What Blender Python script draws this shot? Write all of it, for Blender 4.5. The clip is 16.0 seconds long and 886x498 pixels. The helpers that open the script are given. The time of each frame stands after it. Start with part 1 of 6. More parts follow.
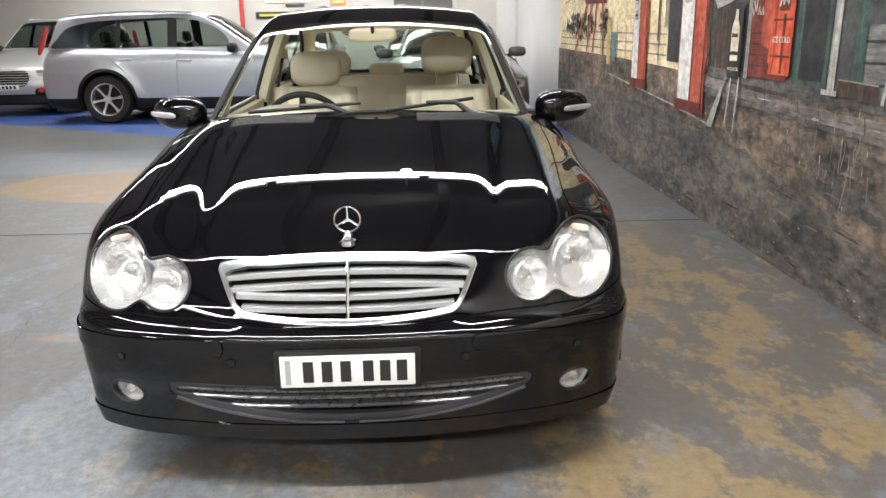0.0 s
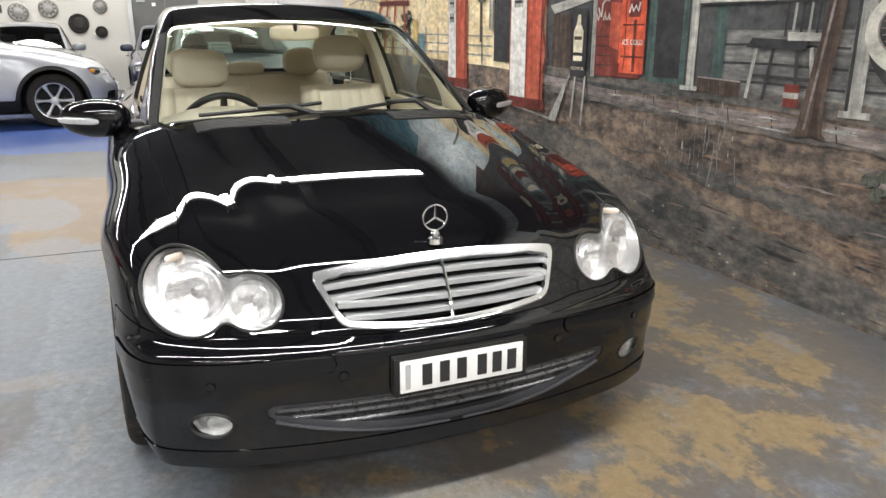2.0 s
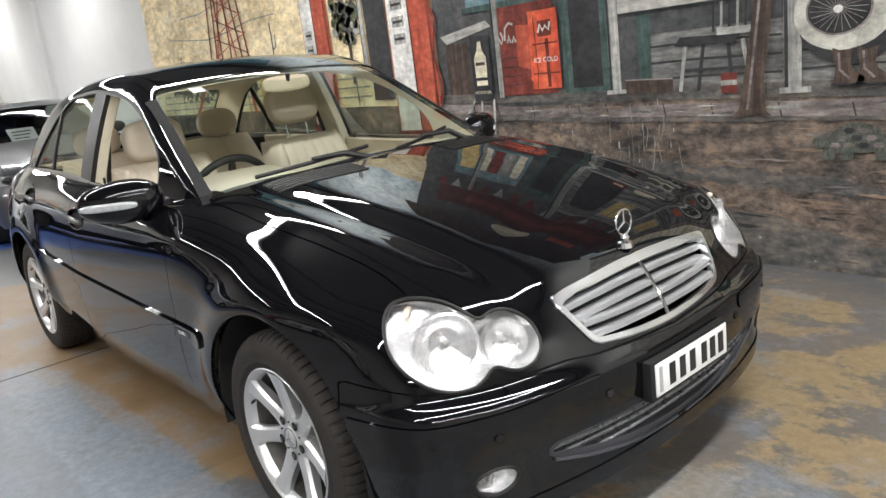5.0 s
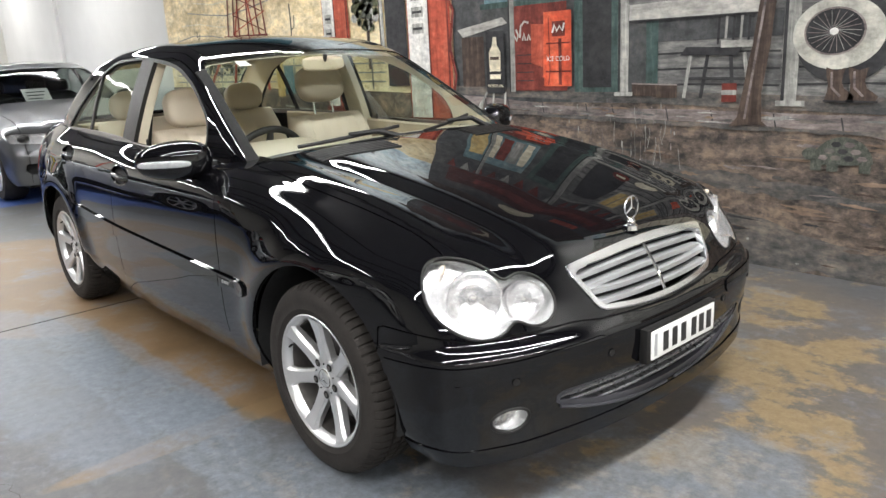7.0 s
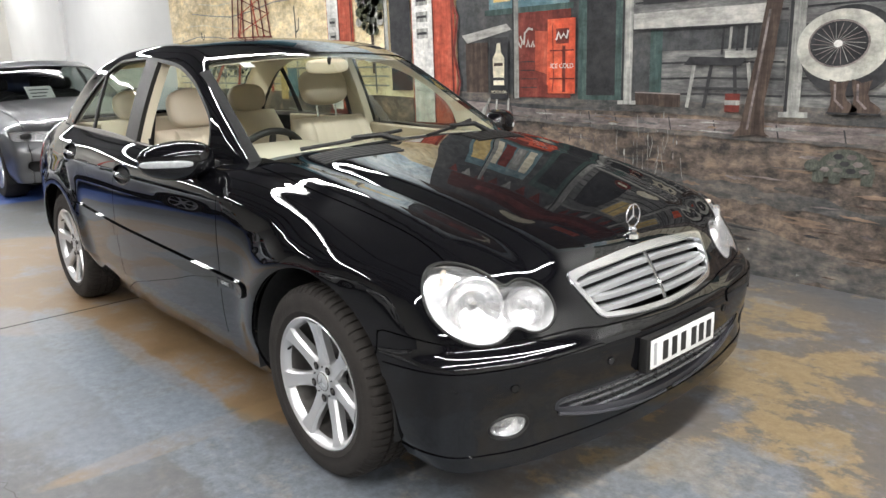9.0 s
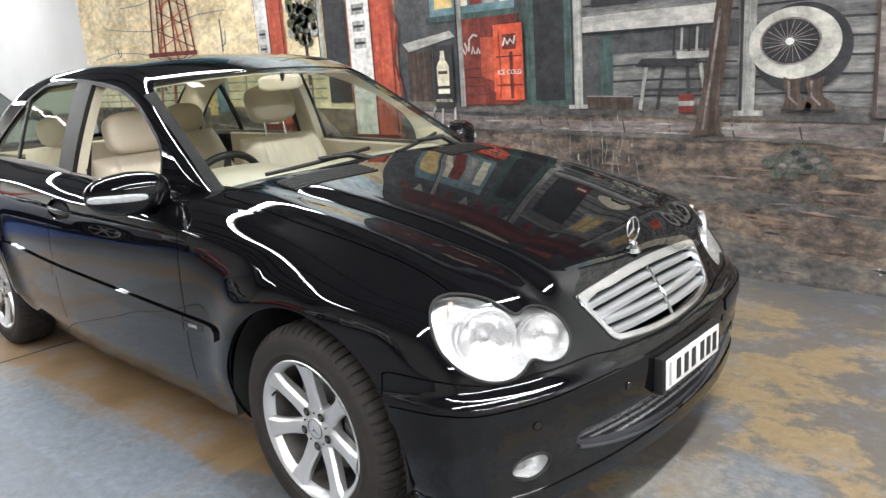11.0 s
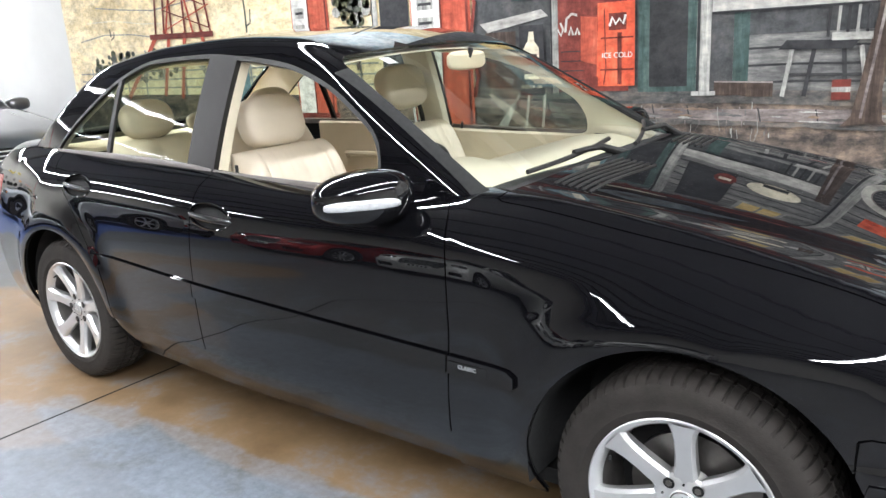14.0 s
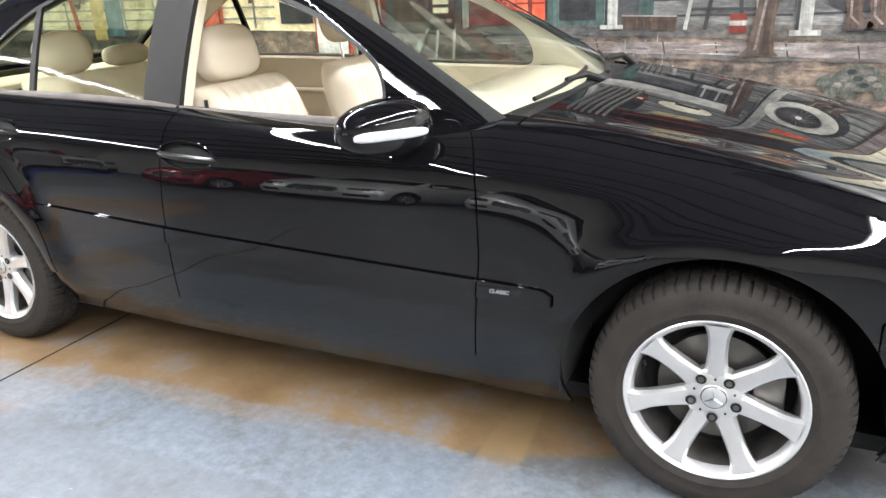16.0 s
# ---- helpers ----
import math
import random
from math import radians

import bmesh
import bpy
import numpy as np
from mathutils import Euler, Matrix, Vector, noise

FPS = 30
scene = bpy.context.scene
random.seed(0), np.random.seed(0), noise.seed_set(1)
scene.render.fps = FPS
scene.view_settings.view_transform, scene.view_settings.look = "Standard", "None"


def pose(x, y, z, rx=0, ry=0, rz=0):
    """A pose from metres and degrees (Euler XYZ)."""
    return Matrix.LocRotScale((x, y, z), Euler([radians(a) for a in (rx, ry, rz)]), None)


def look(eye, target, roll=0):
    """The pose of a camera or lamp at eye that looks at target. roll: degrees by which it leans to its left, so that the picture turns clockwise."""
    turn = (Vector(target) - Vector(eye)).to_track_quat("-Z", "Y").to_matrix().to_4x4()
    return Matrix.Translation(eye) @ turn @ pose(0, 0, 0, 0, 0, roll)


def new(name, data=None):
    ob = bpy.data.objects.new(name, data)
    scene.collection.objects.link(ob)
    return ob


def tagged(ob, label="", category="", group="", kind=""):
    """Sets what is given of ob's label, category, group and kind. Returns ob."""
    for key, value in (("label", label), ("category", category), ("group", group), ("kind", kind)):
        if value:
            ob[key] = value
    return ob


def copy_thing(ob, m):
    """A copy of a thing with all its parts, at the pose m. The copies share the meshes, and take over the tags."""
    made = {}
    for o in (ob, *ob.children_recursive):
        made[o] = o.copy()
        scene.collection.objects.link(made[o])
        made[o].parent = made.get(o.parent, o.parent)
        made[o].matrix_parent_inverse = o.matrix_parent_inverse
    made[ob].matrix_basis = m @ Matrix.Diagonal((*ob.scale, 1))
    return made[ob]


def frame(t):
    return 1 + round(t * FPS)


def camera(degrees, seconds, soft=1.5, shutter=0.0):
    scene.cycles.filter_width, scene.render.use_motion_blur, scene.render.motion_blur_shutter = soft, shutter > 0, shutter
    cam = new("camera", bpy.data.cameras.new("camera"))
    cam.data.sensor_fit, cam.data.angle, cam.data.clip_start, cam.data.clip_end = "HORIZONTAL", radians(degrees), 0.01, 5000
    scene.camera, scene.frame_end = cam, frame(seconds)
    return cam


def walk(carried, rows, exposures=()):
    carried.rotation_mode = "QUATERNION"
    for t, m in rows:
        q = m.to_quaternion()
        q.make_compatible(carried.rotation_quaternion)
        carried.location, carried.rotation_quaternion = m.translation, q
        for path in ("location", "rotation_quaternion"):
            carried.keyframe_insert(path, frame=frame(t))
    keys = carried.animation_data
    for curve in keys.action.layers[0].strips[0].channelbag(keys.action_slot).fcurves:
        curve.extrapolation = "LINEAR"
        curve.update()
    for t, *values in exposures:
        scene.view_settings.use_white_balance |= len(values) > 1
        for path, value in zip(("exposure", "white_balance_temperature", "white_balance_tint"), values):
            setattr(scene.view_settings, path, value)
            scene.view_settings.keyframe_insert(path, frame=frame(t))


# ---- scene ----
cam = camera(61.1, 16.0)
PATH = [
    (0, (2.619, 0.202, 1.295), (0.699, 0.262, 0.739), -0.9),
    (0.5, (2.606, -0.046, 1.298), (0.694, 0.118, 0.735), -0.2),
    (1, (2.517, -0.311, 1.281), (0.634, 0.075, 0.728), -0.9),
    (1.5, (2.437, -0.558, 1.274), (0.565, -0.166, 0.689), 0.4),
    (2, (2.452, -0.77, 1.294), (0.684, -0.021, 0.736), -0.0),
    (2.5, (2.423, -0.951, 1.284), (0.71, -0.102, 0.695), -0.6),
    (3, (2.204, -1.123, 1.29), (0.51, -0.208, 0.749), -4.1),
    (3.2, (2.138, -1.187, 1.287), (0.456, -0.253, 0.743), -2.5),
    (5.3, (1.797, -1.813, 1.288), (0.35, -0.526, 0.789), -7.4),
    (5.5, (1.827, -1.884, 1.29), (0.404, -0.578, 0.769), -6.9),
    (6, (1.924, -2.004, 1.296), (0.647, -0.534, 0.838), -5.2),
    (6.5, (1.947, -2.006, 1.311), (0.606, -0.591, 0.867), -3.5),
    (7, (1.93, -1.994, 1.297), (0.476, -0.715, 0.795), -3.1),
    (7.5, (1.909, -2.017, 1.296), (0.357, -0.849, 0.818), -3.7),
    (8, (1.9, -2.024, 1.302), (0.322, -0.904, 0.797), -3.9),
    (8.5, (1.914, -2.004, 1.296), (0.385, -0.811, 0.806), -3.7),
    (8.7, (1.931, -1.995, 1.294), (0.453, -0.742, 0.798), -2.3),
    (10.8, (1.703, -1.993, 1.333), (0.328, -0.617, 0.872), -3.1),
    (11, (1.659, -2.017, 1.328), (0.339, -0.594, 0.843), -4.0),
    (11.5, (1.512, -2.034, 1.325), (0.224, -0.601, 0.788), -2.1),
    (12, (1.31, -1.995, 1.328), (0.09, -0.491, 0.828), -3.7),
    (12.5, (1.122, -2.015, 1.324), (-0.085, -0.514, 0.787), -2.1),
    (13, (0.915, -2.181, 1.344), (-0.289, -0.686, 0.783), -5.2),
    (13.5, (0.727, -2.28, 1.362), (-0.49, -0.781, 0.84), -4.5),
    (14, (0.495, -2.292, 1.332), (-0.682, -0.76, 0.815), -3.5),
    (14.5, (0.327, -2.29, 1.333), (-0.76, -0.692, 0.818), -3.5),
    (15, (0.23, -2.368, 1.336), (-0.785, -0.742, 0.766), -1.2),
    (15.5, (0.172, -2.503, 1.366), (-0.718, -0.793, 0.832), -2.6),
    (16, (0.112, -2.559, 1.326), (-0.704, -0.866, 0.643), -2.8),
]
walk(cam, [(t, look(eye, target, roll)) for t, eye, target, roll in PATH], [(0, .2, 6500, 10), (1.5, .15, 6500, 10), (3.2, -.1, 6500, 10), (5.3, .05, 6350, 10), (8.7, .2, 6350, 10), (10.8, .3, 6200, 10), (12.5, .5, 6200, 10), (14, .78, 6050, 10), (15, .92, 6100, 10), (16, 1.12, 6200, 10)])

# ---- world and light ----
world = bpy.data.worlds.new("world")
scene.world = world
world.use_nodes = True
world.node_tree.nodes["Background"].inputs[0].default_value = (0.55, 0.6, 0.7, 1)
world.node_tree.nodes["Background"].inputs[1].default_value = 0.05
scene.view_settings.exposure = 0.0
TUBE_ROWS = ((-15.0, 20), (-10.2, 20), (-3.3, 21), (1.9, 26), (6.2, 34))
CEILING = 4.1


# ---- materials ----
def nodes_of(name):
    m = bpy.data.materials.new(name)
    m.use_nodes = True
    t = m.node_tree
    return m, t, t.nodes["Principled BSDF"]


def link(t, a, b):
    t.links.new(a, b)


def noise_node(t, scale, detail=4, rough=.6, coord="Object", stretch=None):
    c = t.nodes.new("ShaderNodeTexCoord")
    n = t.nodes.new("ShaderNodeTexNoise")
    n.inputs["Scale"].default_value, n.inputs["Detail"].default_value, n.inputs["Roughness"].default_value = scale, detail, rough
    if stretch:
        mp = t.nodes.new("ShaderNodeMapping")
        mp.inputs["Scale"].default_value = stretch
        link(t, c.outputs[coord], mp.inputs[0])
        link(t, mp.outputs[0], n.inputs[0])
    else:
        link(t, c.outputs[coord], n.inputs[0])
    return n


def ramp(t, src, *stops):
    r = t.nodes.new("ShaderNodeValToRGB")
    e = r.color_ramp.elements
    while len(e) < len(stops):
        e.new(.5)
    for el, (p, c) in zip(e, stops):
        el.position, el.color = p, (*c, 1)
    link(t, src, r.inputs[0])
    return r


def math_node(t, op, a, b=None, clamp=False):
    n = t.nodes.new("ShaderNodeMath")
    n.operation, n.use_clamp = op, clamp
    for i, v in enumerate((a, b)):
        if v is None:
            continue
        if isinstance(v, (int, float)):
            n.inputs[i].default_value = v
        else:
            link(t, v, n.inputs[i])
    return n.outputs[0]


def mix_node(t, fac, a, b, mode="MIX"):
    n = t.nodes.new("ShaderNodeMix")
    n.data_type, n.blend_type = "RGBA", mode
    for sock, v in ((n.inputs[0], fac), (n.inputs[6], a), (n.inputs[7], b)):
        if isinstance(v, tuple):
            sock.default_value = (*v, 1)
        elif isinstance(v, (int, float)):
            sock.default_value = v
        else:
            link(t, v, sock)
    return n.outputs[2]


def surface(name, colour, rough=.5, metal=0.0, vary=.12, scale=8, bump=0.0, bump_scale=60, coat=0.0, spec=.5, stretch=None):
    """A plain material with two scales of variation."""
    m, t, p = nodes_of(name)
    n = noise_node(t, scale, 6, .65, stretch=stretch)
    lo = tuple(max(0, c * (1 - vary)) for c in colour)
    hi = tuple(min(1, c * (1 + vary)) for c in colour)
    r = ramp(t, n.outputs[0], (.3, lo), (.7, hi))
    link(t, r.outputs[0], p.inputs["Base Color"])
    fine = noise_node(t, bump_scale, 3, .6, stretch=stretch)
    rr = t.nodes.new("ShaderNodeMapRange")
    rr.inputs["To Min"].default_value, rr.inputs["To Max"].default_value = max(0, rough * .85), min(1, rough * 1.15)
    link(t, fine.outputs[0], rr.inputs[0])
    link(t, rr.outputs[0], p.inputs["Roughness"])
    p.inputs["Metallic"].default_value = metal
    p.inputs["Specular IOR Level"].default_value = spec
    p.inputs["Coat Weight"].default_value = coat
    p.inputs["Coat Roughness"].default_value = .02
    if bump:
        b = t.nodes.new("ShaderNodeBump")
        b.inputs["Strength"].default_value = bump
        b.inputs["Distance"].default_value = .004
        link(t, fine.outputs[0], b.inputs["Height"])
        link(t, b.outputs[0], p.inputs["Normal"])
    return m


def glass(name, tint=(.86, .93, .90), gloss=1.0):
    m, t, p = nodes_of(name)
    tr = t.nodes.new("ShaderNodeBsdfTransparent")
    tr.inputs[0].default_value = (*tint, 1)
    gl = t.nodes.new("ShaderNodeBsdfGlossy")
    gl.inputs["Roughness"].default_value = .01
    gl.inputs[0].default_value = (gloss, gloss, gloss, 1)
    lw = t.nodes.new("ShaderNodeLayerWeight")
    lw.inputs[0].default_value = .5
    edge = math_node(t, "POWER", lw.outputs["Facing"], 5.0)
    mx = t.nodes.new("ShaderNodeMixShader")
    link(t, math_node(t, "ADD", math_node(t, "MULTIPLY", edge, .9), .045), mx.inputs[0])
    link(t, tr.outputs[0], mx.inputs[1])
    link(t, gl.outputs[0], mx.inputs[2])
    link(t, mx.outputs[0], t.nodes["Material Output"].inputs[0])
    return m


def glow(name, colour, strength):
    m, t, p = nodes_of(name)
    p.inputs["Base Color"].default_value = (.8, .8, .8, 1)
    p.inputs["Emission Color"].default_value = (*colour, 1)
    p.inputs["Emission Strength"].default_value = strength
    return m


def floor_material():
    """Painted concrete: worn grey-blue coat, ochre and brown patches, a blue lane at the back."""
    m, t, p = nodes_of("painted concrete")
    c = t.nodes.new("ShaderNodeTexCoord")
    xyz = t.nodes.new("ShaderNodeSeparateXYZ")
    link(t, c.outputs["Object"], xyz.inputs[0])
    X, Y = xyz.outputs[0], xyz.outputs[1]
    big = noise_node(t, .9, 7, .62).outputs[0]
    mid = noise_node(t, 3.2, 9, .7).outputs[0]
    fine = noise_node(t, 22, 9, .78).outputs[0]

    def blob(cx, cy, rx, ry, soft=.55):
        dx = math_node(t, "POWER", math_node(t, "ABSOLUTE", math_node(t, "DIVIDE", math_node(t, "SUBTRACT", X, cx), rx)), 2.0)
        dy = math_node(t, "POWER", math_node(t, "ABSOLUTE", math_node(t, "DIVIDE", math_node(t, "SUBTRACT", Y, cy), ry)), 2.0)
        return math_node(t, "MULTIPLY", math_node(t, "SUBTRACT", 1.0 + soft, math_node(t, "ADD", dx, dy)), 1 / soft, True)

    def union(*masks):
        out = masks[0]
        for k in masks[1:]:
            out = math_node(t, "MAXIMUM", out, k)
        return out

    def eaten(mask, amount, sharp, src):
        """The mask worn away by noise."""
        v = math_node(t, "SUBTRACT", math_node(t, "ADD", mask, math_node(t, "MULTIPLY", math_node(t, "SUBTRACT", src, .5), amount)), .5)
        return math_node(t, "ADD", math_node(t, "MULTIPLY", v, sharp), .5, True)

    streak = noise_node(t, 2.2, 10, .70, stretch=(1.0, 1.5, 1)).outputs[0]
    grit = noise_node(t, 48, 6, .8).outputs[0]

    def blend(p0, k0, p1, k1):
        return math_node(t, "ADD", math_node(t, "MULTIPLY", p0, k0), math_node(t, "MULTIPLY", p1, k1))
    base = ramp(t, big, (.32, (.066, .067, .069)), (.5, (.086, .086, .085)), (.66, (.105, .107, .110))).outputs[0]
    base = mix_node(t, .25, base, ramp(t, mid, (.36, (.07, .073, .079)), (.52, (.135, .132, .126)), (.68, (.21, .206, .196))).outputs[0])
    base = mix_node(t, math_node(t, "MULTIPLY", grit, .2), base, ramp(t, fine, (.35, (.08, .08, .082)), (.65, (.245, .24, .232))).outputs[0])
    slate = eaten(union(blob(.75, .1, 1.0, 1.15), blob(.45, -1.85, 1.3, .65), blob(.35, -1.5, 1.3, .7), blob(-.2, -2.5, 1.6, .7), blob(1.7, .6, 1.2, 2.2), blob(-1.0, 2.1, 3.6, .26), blob(-4.6, -3.0, 2.0, 1.5), blob(-1.4, -3.2, 1.6, .9)), 3.0, 1.2, blend(mid, .7, fine, .3))
    base = mix_node(t, math_node(t, "MULTIPLY", slate, .88), base, ramp(t, fine, (.3, (.062, .064, .07)), (.7, (.118, .115, .112))).outputs[0])
    warm = eaten(union(blob(-.6, 1.5, 1.6, .55), blob(.45, 1.2, .9, .6), blob(.9, .1, .6, .8)), 4.0, 1.2, blend(streak, .8, fine, .2))
    col = mix_node(t, math_node(t, "MULTIPLY", warm, .35), base, (.165, .125, .085))
    ochre = union(blob(-.75, 1.52, 1.15, .27), blob(.15, 1.50, .45, .26), blob(.62, .80, .34, .28), blob(.98, .10, .26, .42), blob(1.05, -.55, .2, .25), blob(1.15, 1.15, .4, .3))
    ochre = eaten(math_node(t, "MULTIPLY", ochre, .62), 9.0, 2.4, blend(streak, .8, fine, .2))
    ochre = math_node(t, "MULTIPLY", ochre, blob(.3, .9, 2.5, 1.75, .6))
    col = mix_node(t, math_node(t, "MULTIPLY", ochre, .72), col, ramp(t, fine, (.3, (.19, .130, .060)), (.7, (.33, .245, .125))).outputs[0])
    brown = union(blob(-1.55, -.32, 1.55, .58, .3), blob(-3.1, -.75, .95, .70), blob(-4.3, -1.9, .8, 1.5))
    brown = eaten(math_node(t, "MULTIPLY", brown, .97), 1.1, 3.6, blend(mid, .55, fine, .45))
    col = mix_node(t, math_node(t, "MULTIPLY", brown, .9), col, ramp(t, mid, (.3, (.125, .072, .030)), (.7, (.27, .175, .085))).outputs[0])
    smear = eaten(blob(-.57, -.98, .06, .5, .6), 1.2, 1.6, blend(mid, .6, fine, .4))
    col = mix_node(t, math_node(t, "MULTIPLY", smear, .6), col, (.22, .15, .075))
    edge = eaten(union(blob(-1.2, -1.02, 1.3, .16), blob(.35, -.95, .6, .3), blob(.9, -.3, .3, .5)), 5.0, 1.4, blend(mid, .8, fine, .2))
    col = mix_node(t, math_node(t, "MULTIPLY", edge, .55), col, ramp(t, fine, (.35, (.10, .11, .125)), (.65, (.22, .26, .30))).outputs[0])
    pale = eaten(union(blob(-1.7, -1.28, 1.1, .26), blob(-2.1, -1.12, .45, .12), blob(-.9, -1.0, .45, .14), blob(-3.7, -1.75, .55, .55), blob(-5.6, -3.2, .7, 1.6), blob(-3.6, -1.35, .45, .2), blob(-.72, -1.84, .16, .12)), 5.0, 1.1, blend(mid, .85, fine, .15))
    col = mix_node(t, math_node(t, "MULTIPLY", pale, .55), col, ramp(t, fine, (.35, (.115, .138, .178)), (.65, (.185, .212, .25))).outputs[0])
    rim_x = math_node(t, "ADD", math_node(t, "MULTIPLY", math_node(t, "MINIMUM", math_node(t, "ADD", Y, 1.9), 0.0), .62), -6.8)
    bay = math_node(t, "MULTIPLY", math_node(t, "ADD", math_node(t, "MULTIPLY", math_node(t, "SUBTRACT", rim_x, X), 1.2), .5, True), math_node(t, "ADD", math_node(t, "MULTIPLY", math_node(t, "ADD", X, 13.4), .9), .5, True))
    lane = eaten(bay, .9, 6.0, blend(mid, .7, fine, .3))
    col = mix_node(t, math_node(t, "MULTIPLY", lane, .9), col, ramp(t, mid, (.3, (.014, .048, .22)), (.7, (.045, .105, .34))).outputs[0])
    specks = ramp(t, noise_node(t, 75, 6, .8).outputs[0], (.66, (0, 0, 0)), (.72, (1, 1, 1))).outputs[0]
    col = mix_node(t, math_node(t, "MULTIPLY", specks, .4), col, (.07, .065, .06))
    flecks = ramp(t, noise_node(t, 30, 3, .6).outputs[0], (.735, (0, 0, 0)), (.75, (1, 1, 1))).outputs[0]
    col = mix_node(t, math_node(t, "MULTIPLY", flecks, .35), col, (.42, .41, .38))
    link(t, col, p.inputs["Base Color"])
    rr = t.nodes.new("ShaderNodeMapRange")
    rr.inputs["To Min"].default_value, rr.inputs["To Max"].default_value = .28, .62
    link(t, mid, rr.inputs[0])
    link(t, rr.outputs[0], p.inputs["Roughness"])
    p.inputs["Specular IOR Level"].default_value = .45
    b = t.nodes.new("ShaderNodeBump")
    b.inputs["Strength"].default_value, b.inputs["Distance"].default_value = .25, .003
    link(t, fine, b.inputs["Height"])
    link(t, b.outputs[0], p.inputs["Normal"])
    return m


def brushed(name, a, b, c=None, scale=(3, 1, 14), seed=0.0, rough=.75, fine=.35, spec=.25, tight=1.0):
    """Mural paint: strokes drawn out along the wall in two or three tones."""
    m, t, p = nodes_of(name)
    n1 = noise_node(t, 1.6, 7, .7, stretch=scale)
    n2 = noise_node(t, 9, 8, .75, stretch=(scale[0], 1, scale[2] * .5))
    v = math_node(t, "ADD", math_node(t, "MULTIPLY", n1.outputs[0], 1 - fine), math_node(t, "MULTIPLY", n2.outputs[0], fine))
    stops = [(.38, a), (.62, b)] if c is None else [(.5 - .16 * tight, a), (.5, b), (.5 + .16 * tight, c)]
    # weathering runs on across all the painted shapes: soot, rubbed spots and fine scratches
    soot = ramp(t, noise_node(t, 2.6, 10, .74).outputs[0], (.34, (.78, .77, .76)), (.52, (1.13, 1.13, 1.13)), (.70, (1.32, 1.30, 1.27)))
    col = mix_node(t, 1.0, ramp(t, v, *stops).outputs[0], soot.outputs[0], "MULTIPLY")
    dabs = ramp(t, noise_node(t, 13, 6, .7, stretch=(1, 1, 1.7)).outputs[0], (.36, (.66, .66, .67)), (.54, (1.05, 1.05, 1.05)), (.66, (1.28, 1.26, 1.23)))
    col = mix_node(t, .8, col, dabs.outputs[0], "MULTIPLY")
    rub = ramp(t, noise_node(t, 34, 5, .75, stretch=(1, 1, .45)).outputs[0], (.70, (0, 0, 0)), (.78, (1, 1, 1)))
    col = mix_node(t, math_node(t, "MULTIPLY", rub.outputs[0], .28), col, (.34, .33, .31))
    link(t, col, p.inputs["Base Color"])
    p.inputs["Roughness"].default_value = rough
    p.inputs["Specular IOR Level"].default_value = spec
    bmp = t.nodes.new("ShaderNodeBump")
    bmp.inputs["Strength"].default_value, bmp.inputs["Distance"].default_value = .15, .002
    link(t, n2.outputs[0], bmp.inputs["Height"])
    link(t, bmp.outputs[0], p.inputs["Normal"])
    return m


def car_paint(name, colour, flake=0.0, rough=.35):
    """Clear-coated paint."""
    m, t, p = nodes_of(name)
    n = noise_node(t, 900, 2, .5)
    lo, hi = tuple(c * (1 - flake) for c in colour), tuple(min(1, c * (1 + flake)) for c in colour)
    link(t, ramp(t, n.outputs[0], (.35, lo), (.65, hi)).outputs[0], p.inputs["Base Color"])
    p.inputs["Metallic"].default_value = .45 if flake else 0
    p.inputs["Roughness"].default_value = rough
    p.inputs["Specular IOR Level"].default_value = .5 if flake else 0
    p.inputs["Coat Weight"].default_value = 1
    p.inputs["Coat Roughness"].default_value = .012
    p.inputs["Coat IOR"].default_value = 1.53
    return m


PAINT = car_paint("black car paint", (.003, .003, .0038))
BLACK = surface("black plastic", (.012, .0115, .011), .5, 0, .2, 20, .15, 300, spec=.35)
SATIN_BLACK = surface("satin pillar foil", (.017, .0155, .0145), .45, 0, .15, 14, .1, 300, spec=.3)
STRIP = surface("weathered rubber strip", (.115, .10, .09), .42, 0, .2, 10, .1, 200)
GLOSS_BLACK = surface("gloss black plastic", (.010, .010, .010), .22, 0, .15, 14)
FRAME_GREY = surface("satin dark grey plastic", (.045, .045, .052), .38, 0, .12, 14, .08, 300)
SLAT = surface("dark grey slat", (.22, .22, .23), .28, .6, .15, 14)
DARK = surface("matt black", (.008, .008, .008), .9, 0, .1, 10)
RUBBER = surface("tyre rubber", (.026, .0225, .020), .8, 0, .25, 14, .3, 160, spec=.25)
CHROME = surface("chrome", (.82, .83, .84), .08, 1, .04, 6)
SATIN = surface("satin chrome", (.58, .59, .60), .32, .7, .06, 9)
ALLOY = surface("silver alloy", (.68, .68, .68), .30, .75, .06, 9, coat=.5)
STEEL = surface("brake steel", (.16, .15, .14), .5, .9, .3, 12)
LEATHER = surface("cream leather", (.66, .58, .46), .5, 0, .06, 5, .35, 220)
DASH = surface("beige dashboard skin", (.53, .47, .36), .55, 0, .06, 6, .25, 250)
TRIM = surface("beige plastic", (.55, .47, .34), .6, 0, .05, 6, .2, 250)
LINING = surface("pale headlining", (.66, .60, .46), .9, 0, .05, 12, .2, 300)
CARPET = surface("beige carpet", (.28, .24, .19), .95, 0, .2, 40, .4, 300)
GLASS = glass("clear glass", (.83, .89, .85))
SIDE_GLASS = glass("side window glass", (.66, .70, .60), .3)
FAR_PANE = glass("tinted side glass", (.34, .37, .36), .6)
FAR_SCREEN = glass("tinted car screen", (.5, .55, .53), .6)
REAR_GLASS = glass("rear screen glass", (.62, .72, .66), .8)
